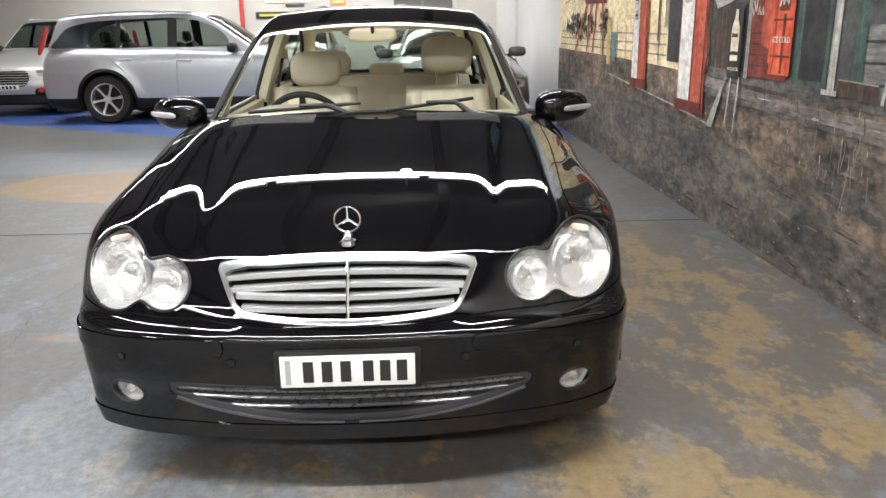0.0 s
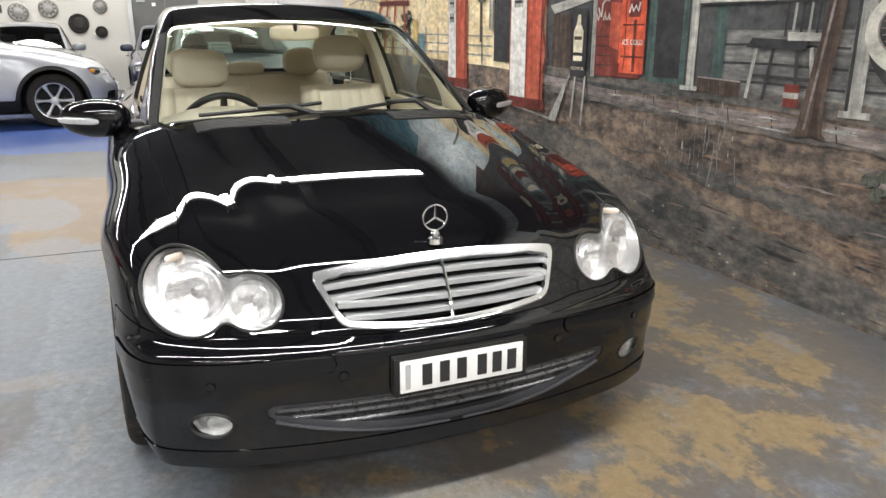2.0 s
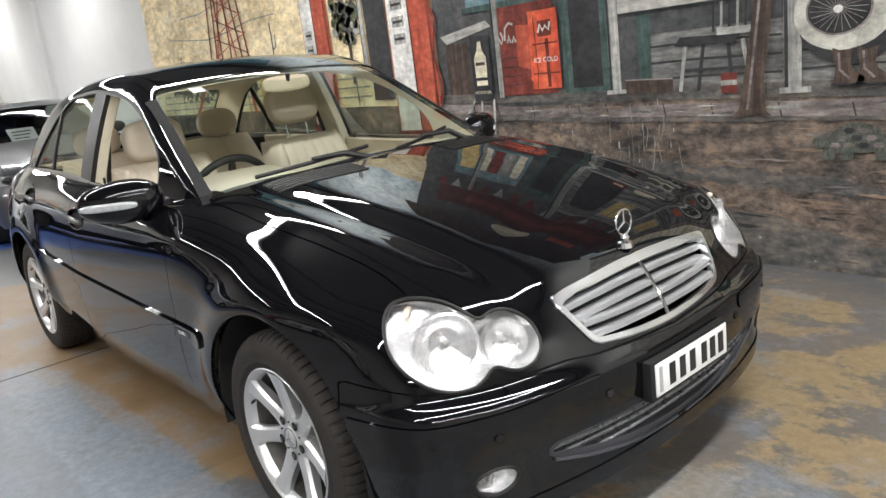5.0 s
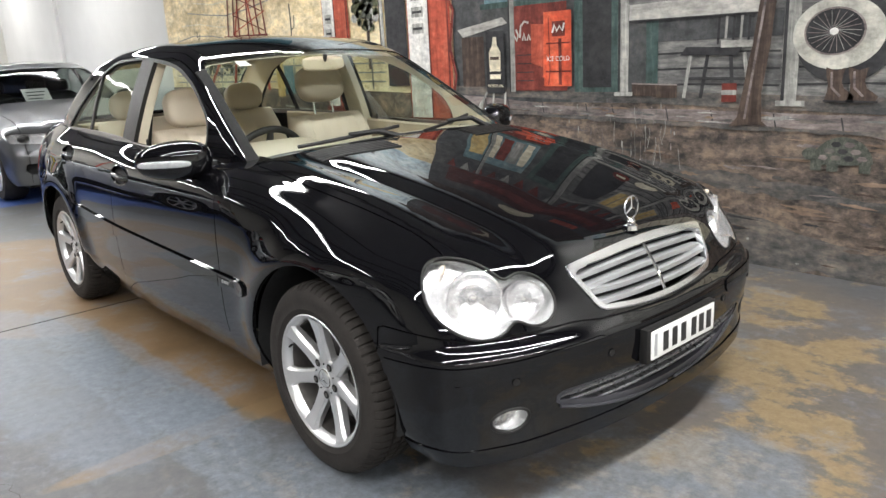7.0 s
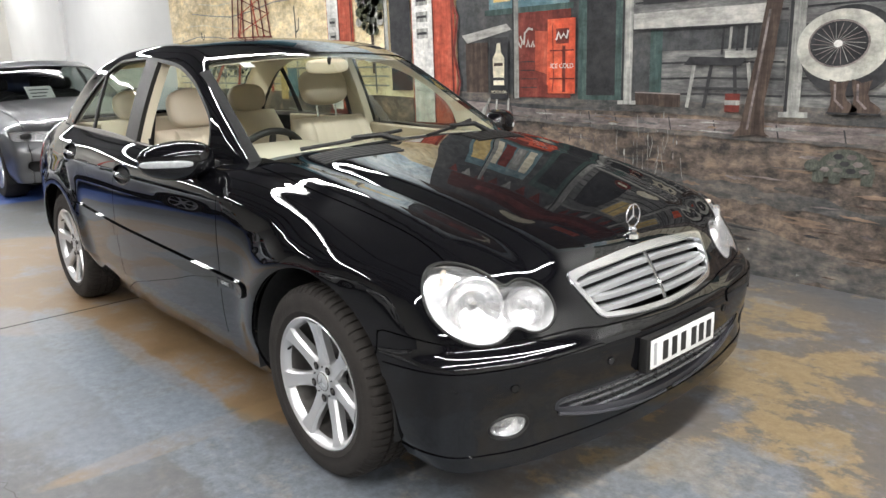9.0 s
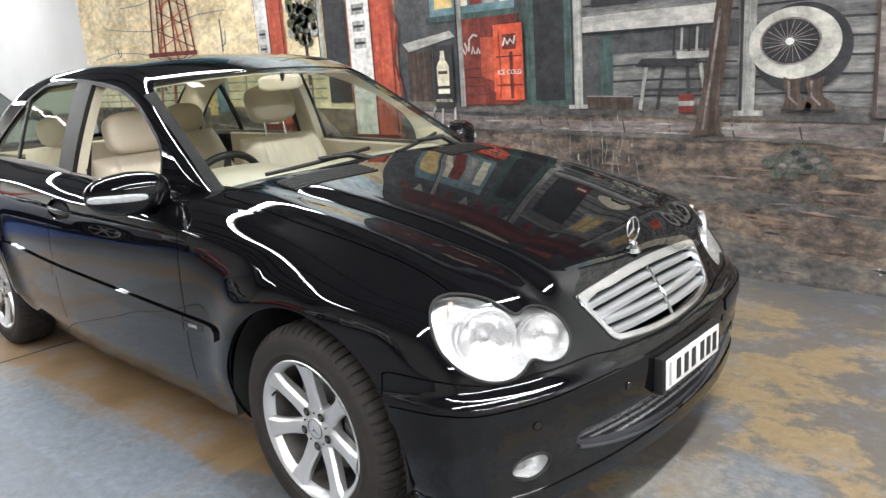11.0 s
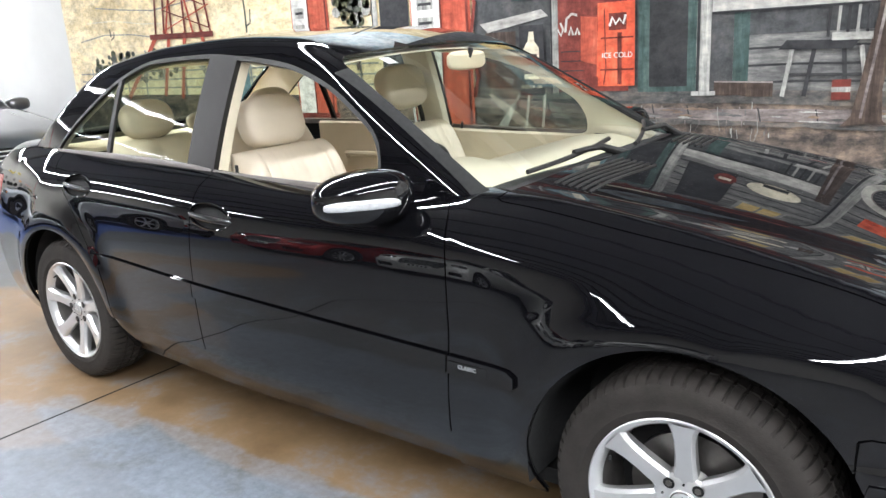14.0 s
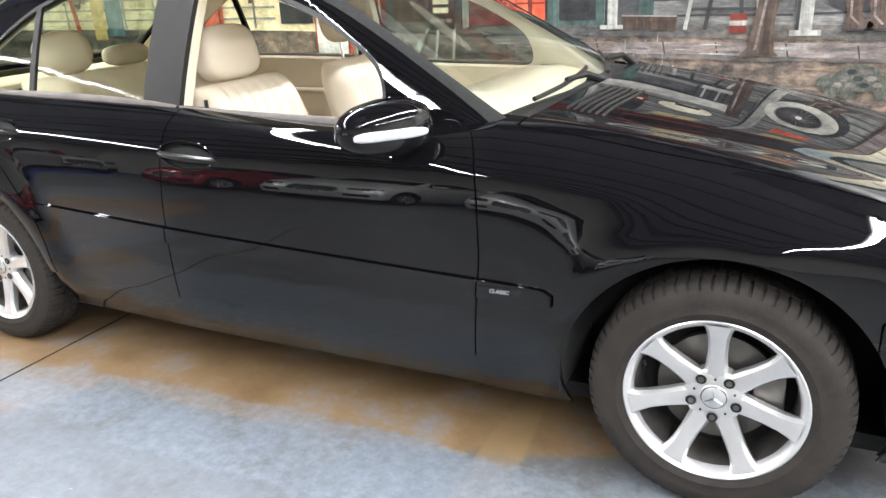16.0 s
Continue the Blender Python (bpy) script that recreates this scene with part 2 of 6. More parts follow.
BRIGHT = surface("bright trim", (.80, .81, .82), .16, .95, .04, 8)
LENS = glass("headlamp glass", (.97, .97, .97), .9)
REFLECT = surface("lamp reflector", (.84, .84, .84), .24, .8, .03, 10)
FACET = surface("lamp facet", (.80, .80, .80), .14, .92, .05, 30)
AMBER = surface("amber lens", (.84, .72, .60), .2, 0, .1, 20, coat=.6)
TAIL_RED = surface("red lamp lens", (.42, .02, .018), .18, 0, .1, 20, coat=.8)
ORANGE = surface("orange lens", (.80, .30, .03), .2, 0, .1, 20, coat=.6)
WHITE_PLASTIC = surface("white plate", (.78, .78, .76), .45, 0, .04, 20)
INK = surface("black lettering", (.02, .02, .02), .5, 0, .1, 20)
CLEAR_LENS = surface("clear ribbed lens", (.62, .63, .64), .2, .35, .12, 60, .5, 120, coat=.6)
PLASTER = surface("white painted wall", (.60, .595, .575), .8, 0, .05, 1.2, .15, 40)
PLASTER_2 = surface("cream painted wall", (.46, .445, .405), .8, 0, .06, .9, .15, 40)
ROOFING = surface("ceiling sheet", (.21, .21, .215), .7, 0, .08, 1.5, .1, 30)
BEAM = surface("dark roof beam", (.05, .045, .042), .6, 0, .2, 6)
FLOOR = floor_material()


# ---- building helpers ----
def part(name, bm, material, parent=None, label="", smooth=True):
    """Links a bmesh as one mesh object, under a thing or a part."""
    me = bpy.data.meshes.new(name)
    bm.normal_update()
    bm.to_mesh(me)
    bm.free()
    me.materials.append(material)
    if smooth:
        me.polygons.foreach_set("use_smooth", [True] * len(me.polygons))
        me.set_sharp_from_angle(angle=radians(38))
    ob = new(name, me)
    if parent:
        ob.parent = parent
    if label:
        ob["label"] = label
    return ob


def thing(name, label, category, group="", at=(0, 0, 0)):
    ob = new(name)
    ob.location = at
    return tagged(ob, label, category, group)


def box(x0, x1, y0, y1, z0, z1, bevel=0.0, bm=None, seg=2):
    bm = bm or bmesh.new()
    vs = [bm.verts.new((x, y, z)) for x in (x0, x1) for y in (y0, y1) for z in (z0, z1)]
    fs = [bm.faces.new([vs[i] for i in q]) for q in ((0, 1, 3, 2), (4, 6, 7, 5), (0, 4, 5, 1), (2, 3, 7, 6), (0, 2, 6, 4), (1, 5, 7, 3))]
    if bevel:
        es = {e for f in fs for e in f.edges}
        bmesh.ops.bevel(bm, geom=list(es), offset=bevel, segments=seg, profile=.6, affect="EDGES")
    return bm


def lathe(profile, n=48, axis="Y", bm=None, closed=False):
    """Turns (radius, height) pairs about an axis."""
    bm = bm or bmesh.new()
    rings = []
    for r, h in profile:
        ring = []
        for i in range(n):
            a = 2 * math.pi * i / n
            c, s = r * math.cos(a), r * math.sin(a)
            ring.append(bm.verts.new({"Y": (c, h, s), "X": (h, c, s), "Z": (c, s, h)}[axis]))
        rings.append(ring)
    pairs = list(zip(rings, rings[1:] + ([rings[0]] if closed else [])))
    if not closed:
        pairs = list(zip(rings, rings[1:]))
    for a, b in pairs:
        for i in range(n):
            j = (i + 1) % n
            bm.faces.new((a[i], a[j], b[j], b[i]))
    bmesh.ops.recalc_face_normals(bm, faces=bm.faces)
    return bm


def tube(path, r, n=8, bm=None, caps=True):
    """A round bar along points."""
    bm = bm or bmesh.new()
    pts = [Vector(p) for p in path]
    rings = []
    for i, p in enumerate(pts):
        d = (pts[min(i + 1, len(pts) - 1)] - pts[max(i - 1, 0)]).normalized()
        a = d.orthogonal().normalized() if i == 0 else (rings_a - d * rings_a.dot(d)).normalized()
        rings_a = a
        b = d.cross(a)
        rr = r[i] if isinstance(r, (list, tuple)) else r
        rings.append([bm.verts.new(p + (a * math.cos(2 * math.pi * k / n) + b * math.sin(2 * math.pi * k / n)) * rr) for k in range(n)])
    for a, b in zip(rings, rings[1:]):
        for k in range(n):
            bm.faces.new((a[k], a[(k + 1) % n], b[(k + 1) % n], b[k]))
    if caps:
        bm.faces.new(rings[0][::-1])
        bm.faces.new(rings[-1])
    return bm


def blob_mesh(rx, ry, rz, e1=1.0, e2=1.0, nu=32, nv=18, m=None):
    """A rounded block (superquadric); exponents under 1 make it boxier."""
    bm = bmesh.new()

    def sg(v, e):
        return math.copysign(abs(v) ** e, v)
    rows = []
    for j in range(nv + 1):
        b = -math.pi / 2 + math.pi * j / nv
        rows.append([bm.verts.new((rx * sg(math.cos(b), e1) * sg(math.cos(a), e2), ry * sg(math.cos(b), e1) * sg(math.sin(a), e2), rz * sg(math.sin(b), e1)))
                     for a in [2 * math.pi * i / nu for i in range(nu)]])
    for a, b in zip(rows, rows[1:]):
        for i in range(nu):
            bm.faces.new((a[i], a[(i + 1) % nu], b[(i + 1) % nu], b[i]))
    bmesh.ops.remove_doubles(bm, verts=bm.verts, dist=1e-5)
    if m is not None:
        bm.transform(m)
    return bm


def disc(bm, centre, axis, r, depth, n=24):
    """A short solid cylinder."""
    m = Matrix.Translation(centre) @ Vector(axis).to_track_quat("Z", "Y").to_matrix().to_4x4()
    bmesh.ops.create_cone(bm, cap_ends=True, segments=n, radius1=r, radius2=r, depth=depth, matrix=m)
    return bm


# ---- the hall ----
WALL_Y, FAR_X, NEAR_X, OPEN_Y = 2.19, -16.5, 9.0, -11.0
part("floor", box(FAR_X - .3, NEAR_X + .3, OPEN_Y - .3, WALL_Y + .3, -.2, 0), FLOOR, smooth=False)
tagged(bpy.data.objects["floor"], "worn grey concrete floor with ochre and blue paint", "floor", kind="structure")
bm = box(-2.450, -2.441, OPEN_Y, WALL_Y, -.01, .0012)
tagged(part("floor_joint", bm, DARK, smooth=False), "dark straight saw-cut joint in the concrete floor", "joint", kind="structure")
tagged(part("wall_mural", box(FAR_X, NEAR_X, WALL_Y, WALL_Y + .25, 0, CEILING), PLASTER, smooth=False), "white painted masonry side wall behind the mural", "wall", kind="structure")
tagged(part("wall_far", box(FAR_X - .25, FAR_X, OPEN_Y, WALL_Y + .25, 0, CEILING), PLASTER_2, smooth=False), "cream painted far wall of the hall", "wall", kind="structure")
tagged(part("wall_near", box(NEAR_X, NEAR_X + .25, OPEN_Y, WALL_Y + .25, 0, CEILING), PLASTER_2, smooth=False), "plain painted wall", "wall", kind="structure")
tagged(part("wall_open", box(FAR_X, NEAR_X, OPEN_Y - .25, OPEN_Y, 0, CEILING), PLASTER_2, smooth=False), "plain painted side wall", "wall", kind="structure")
bm = box(FAR_X - .25, NEAR_X + .25, OPEN_Y - .25, WALL_Y + .25, CEILING, CEILING + .2)
tagged(part("ceiling", bm, ROOFING, smooth=False), "grey sheet ceiling of the hall", "ceiling", kind="structure")
for i in range(9):
    y = -9.6 + i * 1.45
    tagged(part("beam", box(FAR_X, NEAR_X, y - .06, y + .06, CEILING - .22, CEILING - .002), BEAM, smooth=False), "dark steel roof beam", "beam", "roof beams", "structure")
bm = box(-12.9, -12.5, WALL_Y - .06, WALL_Y - .002, 0, CEILING - .24)
tagged(part("pilaster", bm, PLASTER, smooth=False), "white painted pilaster", "pilaster", kind="structure")

TUBE = glow("fluorescent tube", (1.0, .985, .96), 26)
FITTING = surface("white light fitting", (.8, .8, .8), .4, 0, .03, 10)
for x, watts in TUBE_ROWS:
    for k in range(6):
        y = 1.15 - k * 1.62
        lamp = thing("ceiling_light", "white twin fluorescent light fitting, lit, on the ceiling", "light", "ceiling lights", (x, y, CEILING - .30))
        part("housing", box(-.09, .09, -.76, .76, .02, .07, .008), FITTING, lamp)
        for dx in (-.045, .045):
            part("tube", tube([(dx, -.74, 0), (dx, .74, 0)], .016, 10), TUBE, lamp)
    for ky in (-.4, -5.0):
        data = bpy.data.lights.new("light_row", "AREA")
        data.shape, data.size, data.size_y, data.energy, data.color = "RECTANGLE", .1, 4.4, watts * 6.8, (1.0, .985, .965)
        ob = new("light_row", data)
        ob.location = (x, ky, CEILING - .34)

high = thing("high_bay_lamp", "small bright round lamp hung below the ceiling, lit", "light", at=(-3.3, .15, CEILING - .42))
part("stem", tube([(0, 0, .06), (0, 0, .42)], .012, 8), FITTING, high)
part("bulb", blob_mesh(.06, .06, .06, 1, 1, 24, 14), glow("bright lamp", (1, .98, .95), 120), high)


# ---- car shape ----
def curve(*knots):
    """A smooth monotone curve through (at, value) pairs."""
    xs = np.array([k[0] for k in knots], float)
    ys = np.array([k[1] for k in knots], float)
    h = np.diff(xs)
    d = np.diff(ys) / h
    m = np.zeros(len(xs))
    m[0], m[-1] = d[0], d[-1]
    for i in range(1, len(xs) - 1):
        m[i] = 0 if d[i - 1] * d[i] <= 0 else 2 * d[i - 1] * d[i] / (d[i - 1] + d[i])

    def f(x):
        x = np.asarray(x, float)
        i = np.clip(np.searchsorted(xs, x) - 1, 0, len(xs) - 2)
        t = np.clip((x - xs[i]) / h[i], 0, 1)
        return ((2 * t**3 - 3 * t**2 + 1) * ys[i] + (t**3 - 2 * t**2 + t) * h[i] * m[i]
                + (3 * t**2 - 2 * t**3) * ys[i + 1] + (t**3 - t**2) * h[i] * m[i + 1])
    return f


def smax(a, b, k):
    """A rounded maximum."""
    h = np.maximum(k - np.abs(a - b), 0) / k
    return np.maximum(a, b) + h * h * k / 4


SIDE = curve((.08, .74), (.20, .784), (.26, .815), (.36, .843), (.46, .853), (.56, .857), (.66, .853), (.75, .832), (.82, .805), (.88, .773), (.95, .728), (1.1, .62))
DOOR_SIDE = curve((.08, .74), (.20, .784), (.26, .815), (.36, .843), (.46, .853), (.56, .857), (.66, .857), (.74, .8525), (.80, .845), (.84, .837), (.88, .822), (.92, .796), (.945, .765), (.98, .71), (1.1, .55))
NOSE = curve((.088, .67), (.188, .722), (.228, .728), (.308, .732), (.388, .748), (.468, .754), (.500, .752), (.517, .738), (.533, .714), (.56, .699), (.588, .686), (.658, .642), (.708, .607), (.748, .57), (.808, .48), (.958, .2))
BOW = curve((0, 0), (.15, .004), (.33, .022), (.48, .05), (.60, .08), (.70, .125), (.776, .178), (.82, .26), (.86, .45), (1, 1.2))
TAIL = curve((.08, 3.60), (.25, 3.70), (.5, 3.74), (.8, 3.70), (1.0, 3.60))
HOOD = curve((-0.9, 1.018), (-0.5, 0.993), (-0.2, 0.948), (0.1, 0.89), (0.35, 0.826), (0.5, 0.78), (0.58, 0.749), (0.64, 0.708), (0.7, 0.648))
BELT = curve((-3.8, .99), (-3.2, 1.01), (-2.67, 1.008), (-1.85, .985), (-1.2, .94), (-.8, .925), (-.55, .92))


def body_top(x, y):
    hood = HOOD(x) - .022 * (y / .68) ** 2 - .028 * (y / .68) ** 5
    fade = np.clip((x + .62) / .35, 0, 1) * np.clip((.74 - x) / .2, 0, 1)
    hood = hood - fade * .011 * np.exp(-((y - .505 + .10 * x) / .055) ** 2) + fade * .006 * np.exp(-((y - .625) / .05) ** 2)
    cabin = BELT(x)
    t = np.clip((-.62 - x) / .25, 0, 1)
    return hood * (1 - t) + cabin * t


def body(p):
    """Below zero inside the lower body."""
    x, y, z = p[..., 0], np.abs(p[..., 1]), p[..., 2]
    flare = .022 * np.exp(-((np.hypot(x, z - .31) - .40) / .085) ** 2) + .026 * np.exp(-((np.hypot(x + 2.715, z - .31) - .40) / .085) ** 2)
    flare = flare * np.clip((z - .2) / .2, 0, 1)
    k = np.clip((-1.5 - x) / 1.2, 0, 1)
    taper = .042 * k * k * (3 - 2 * k) + .15 * np.clip((-2.85 - x) / .85, 0, 1) ** 1.5
    k = np.clip((.05 - x) / .65, 0, 1)
    k = k * k * (3 - 2 * k) * (1 - .5 * np.clip((-2.6 - x) / .6, 0, 1))
    side = y - SIDE(z) - k * (DOOR_SIDE(z) - SIDE(z)) - flare + taper
    front = (x - NOSE(z) + BOW(y)) * .8
    back = (-x - TAIL(z) + BOW(y) * .8) * .8
    top = z - body_top(x, y)
    f = smax(smax(side, front, .05), back, .06)
    return smax(f, top, .055)


GLASS_W = curve((-3.4, .575), (-3.0, .640), (-2.6, .662), (-2.2, .685), (-1.7, .708), (-1.2, .71), (-.8, .695), (-.4, .67))
ROOF = curve((-3.7, .9), (-3.05, 1.27), (-2.6, 1.382), (-2.2, 1.428), (-1.8, 1.440), (-1.5, 1.428), (-1.2, 1.385), (-.9, 1.32))


def cabin(p):
    """Below zero inside the greenhouse."""
    x, y, z = p[..., 0], np.abs(p[..., 1]), p[..., 2]
    s = z - .955
    side = (y - GLASS_W(x) + .30 * s + .25 * s * s) * .93
    screen = ((x + .47) + (z - .97) * 1.83 + .35 * y * y) * .47
    rear = (-(x + 3.30) + (z - 1.0) * 1.55 + .20 * y * y) * .54
    roof = z - ROOF(x) + .125 * y * y
    f = smax(smax(screen, rear, .02), roof, .06)
    return smax(f, side, .045)


# ---- cut-up shells ----
class Shell:
    """The skin of a shape that is below zero inside: found along rays from a spine, half a car at a time (y >= 0)."""

    def __init__(self, f, xa, xb, z0, nf, ns, nr, nv, lo, hi):
        self.f, self.xa, self.xb, self.z0 = f, xa, xb, z0
        us = np.concatenate([np.linspace(0, 1, nf, endpoint=False), np.linspace(1, 2, ns, endpoint=False), np.linspace(2, 3, nr + 1)])
        vs = np.radians(np.linspace(lo, hi, nv))
        self.uv = [(u, v) for u in us for v in vs]
        n = len(vs)
        self.faces = [(i * n + j, i * n + j + 1, (i + 1) * n + j + 1, (i + 1) * n + j) for i in range(len(us) - 1) for j in range(n - 1)]
        self.pos = self.solve(np.array(self.uv))
        self.pos = [tuple(p) for p in self.pos]

    def solve(self, uv):
        u, v = uv[:, 0], uv[:, 1]
        ang = np.where(u < 1, u, np.where(u < 2, 1, u - 1)) * math.pi / 2
        ox = np.where(u < 1, self.xb, np.where(u < 2, self.xb + (self.xa - self.xb) * (u - 1), self.xa))
        o = np.stack([ox, 0 * u, 0 * u + self.z0], 1)
        d = np.stack([np.cos(v) * np.cos(ang), np.cos(v) * np.sin(ang), np.sin(v)], 1)
        a, b = np.full(len(u), .01), np.full(len(u), 2.5)
        for _ in range(34):
            m = (a + b) / 2
            ins = self.f(o + d * m[:, None]) < 0
            a, b = np.where(ins, m, a), np.where(ins, b, m)
        return o + d * b[:, None]

    def normals(self, p):
        g = np.zeros_like(p)
        e = 3e-3
        for k in range(3):
            q = np.zeros(3)
            q[k] = e
            g[:, k] = self.f(p + q) - self.f(p - q)
        return g / np.maximum(np.linalg.norm(g, axis=1), 1e-9)[:, None]

    def split(self, faces, f, w=0.0):
        """The faces where f < -w, and those where f > w."""
        val = f(np.array(self.pos))
        out = []
        for sgn in (1, -1):
            keep, made, fresh = [], {}, []
            base = len(self.uv)
            for face in faces:
                d = [sgn * val[i] + w if i < len(val) else None for i in face]
                if all(x <= 0 for x in d):
                    keep.append(face)
                    continue
                if all(x > 0 for x in d):
                    continue
                poly = []
                for k, i in enumerate(face):
                    j = face[(k + 1) % len(face)]
                    a, b = d[k], d[(k + 1) % len(face)]
                    if a <= 0:
                        poly.append(i)
                    if (a <= 0) != (b <= 0):
                        key = (min(i, j), max(i, j))
                        if key not in made:
                            s = a / (a - b)
                            made[key] = base + len(fresh)
                            fresh.append((self.uv[i][0] + (self.uv[j][0] - self.uv[i][0]) * s, self.uv[i][1] + (self.uv[j][1] - self.uv[i][1]) * s))
                        poly.append(made[key])
                if len(poly) > 2:
                    keep.append(tuple(poly))
            if fresh:
                self.uv.extend(fresh)
                self.pos.extend(tuple(p) for p in self.solve(np.array(fresh)))
            out.append(keep)
        return out

    def panel(self, name, faces, material, parent, sides=(1,), offset=0.0, shift=(0, 0, 0), rim=.008, rim_to=None, flip=False, label=""):
        """A mesh of the faces on one or both sides of the car, with turned-in edges."""
        used = sorted({i for f in faces for i in f})
        if not used:
            return None
        index = {i: k for k, i in enumerate(used)}
        p0 = np.array([self.pos[i] for i in used])
        n0 = self.normals(p0)
        count = {}
        for f in faces:
            for a, b in zip(f, f[1:] + f[:1]):
                count[(a, b)] = count.get((a, b), 0) + 1
        edge = [(a, b) for (a, b) in count if (b, a) not in count and not (abs(self.pos[a][1]) < 2e-3 and abs(self.pos[b][1]) < 2e-3)]
        verts, norms, polys = [], [], []
        for s in sides:
            m = np.array([1, s, 1])
            base = len(verts)
            p = p0 + n0 * offset + np.array(shift)
            back = p - n0 * rim if rim_to is None else p + np.array(rim_to)
            verts.extend(p * m)
            norms.extend(n0 * m * (-1 if flip else 1))
            turn = (s < 0) == flip
            # the grid runs so that a mirrored half needs no turning
            polys.extend(tuple(base + index[i] for i in (f if not turn else f[::-1])) for f in faces)
            if rim:
                q = {}
                for a, b in edge:
                    ids = []
                    for i, src in ((a, p), (b, p), (b, back), (a, back)):
                        verts.append(src[index[i]] * m)
                        norms.append((0, 0, 0))
                        ids.append(len(verts) - 1)
                    polys.append(tuple(ids if turn else ids[::-1]))
        me = bpy.data.meshes.new(name)
        me.from_pydata([tuple(v) for v in verts], [], polys)
        me.polygons.foreach_set("use_smooth", [True] * len(me.polygons))
        me.materials.append(material)
        me.normals_split_custom_set_from_vertices([tuple(v) for v in norms])
        ob = new(name, me)
        if parent:
            ob.parent = parent
        if label:
            ob["label"] = label
        return ob


def ellipse(y, z, cy, cz, ry, rz):
    return (np.hypot((y - cy) / ry, (z - cz) / rz) - 1) * min(ry, rz)


def smin(a, b, k):
    return -smax(-a, -b, k)


def px(p):
    return p[..., 0], np.abs(p[..., 1]), p[..., 2]


# ---- outlines on the black saloon ----
ARCH_R = .385


def arch_front(p):
    x, y, z = px(p)
    return np.hypot(x, z - .31) - ARCH_R + np.where(y < .5, 9, 0)


def arch_rear(p):
    x, y, z = px(p)
    return np.hypot(x + 2.715, z - .31) - ARCH_R + .005 + np.where(y < .5, 9, 0)


def underside(p):
    x, y, z = px(p)
    return z - .198


def opening(p):
    """Below zero inside the cabin's footprint."""
    x, y, z = px(p)
    screen = x + .50 + .34 * y * y
    rear = -(x + 3.25) + .20 * y * y
    return smax(smax(y - GLASS_W(x) + .012, screen, .03), smax(rear, .86 - z, .01), .03)


def headlamp(p):
    x, y, z = px(p)
    big = ellipse(y, z, .672, .652, .104, .100)
    small = ellipse(y, z, .517, .629, .077, .067)
    return smin(big, small, .03) + np.where(x < .2, 9, 0)


def grille(p):
    x, y, z = px(p)
    top = z - (.706 - .022 * (y / .365) ** 2)
    low = (.536 + .022 * (y / .30) ** 2) - z
    side = y - (.295 + .50 * (z - .545))
    return smax(smax(top, low, .012), side, .022) + np.where(x < .3, 9, 0)


def intake(p):
    x, y, z = px(p)
    low = (.256 + .072 * (y / .50) ** 2.4) - z
    return smax(smax(z - .372 - .004 * y, low * .8, .02), y - .515, .03) + np.where(x < .3, 9, 0)


def fog(p):
    x, y, z = px(p)
    return ellipse(y, z, .642, .322, .052, .036) + np.where(x < .3, 9, 0)


def bumper_line(p):
    x, y, z = px(p)
    zb = BUMPER_TOP(y)
    return np.maximum(z - zb, .33 - x)


BUMPER_TOP = curve((0, .525), (.30, .535), (.42, .548), (.52, .548), (.60, .552), (.70, .548), (.76, .562), (.85, .585), (.95, .60))
HOOD_EDGE = curve((-.9, .70), (-.5, .695), (-.2, .692), (.1, .672), (.3, .66), (.45, .668), (.8, .67))
FRONT_GAP = curve((.2, -.645), (.31, -.634), (.45, -.622), (.645, -.606), (.78, -.612), (.86, -.623), (.918, -.648), (.945, -.69), (1.0, -.79))
MID_GAP = curve((.2, -1.722), (.33, -1.712), (.55, -1.703), (.70, -1.697), (.86, -1.69), (1.0, -1.685))
REAR_GAP = curve((.2, -2.30), (.45, -2.315), (.56, -2.345), (.64, -2.40), (.83, -2.585), (.96, -2.80), (1.0, -2.84))
MOULD_TOP = curve((-3.0, .640), (-2.47, .628), (-.61, .566), (-.3, .558))
WINDOW = curve((-3.0, .93), (-2.93, .985), (-2.72, 1.14), (-2.445, 1.285), (-2.22, 1.338), (-1.885, 1.345), (-1.71, 1.334), (-1.44, 1.302), (-1.23, 1.238), (-1.08, 1.158), (-.965, 1.067), (-.925, .985), (-.90, .93))
WINDOW_LOW = curve((-3.2, 1.0), (-2.9, .992), (-2.45, .992), (-1.86, .978), (-1.66, .962), (-1.0, .945), (-.6, .935))


def side_glass(p):
    x, y, z = px(p)
    return smax(smax((z - WINDOW(x)) * .75, WINDOW_LOW(x) - z, .03), x + .955, .05)


def windscreen(p):
    x, y, z = px(p)
    wide = y - (.652 - .30 * (z - .955))
    top = z - (1.352 - .10 * y * y)
    low = (.945 + .045 * (1 - (y / .65) ** 2)) - z
    return smax(smax(wide, top, .04), low, .02) + np.where(x < -1.6, 9, 0)


def rear_screen(p):
    x, y, z = px(p)
    return smax(smax(y - (.56 - .22 * (z - 1.0)), z - 1.345 + .1 * y * y, .05), 1.03 - z, .03) + np.where(x > -2.4, 9, 0)


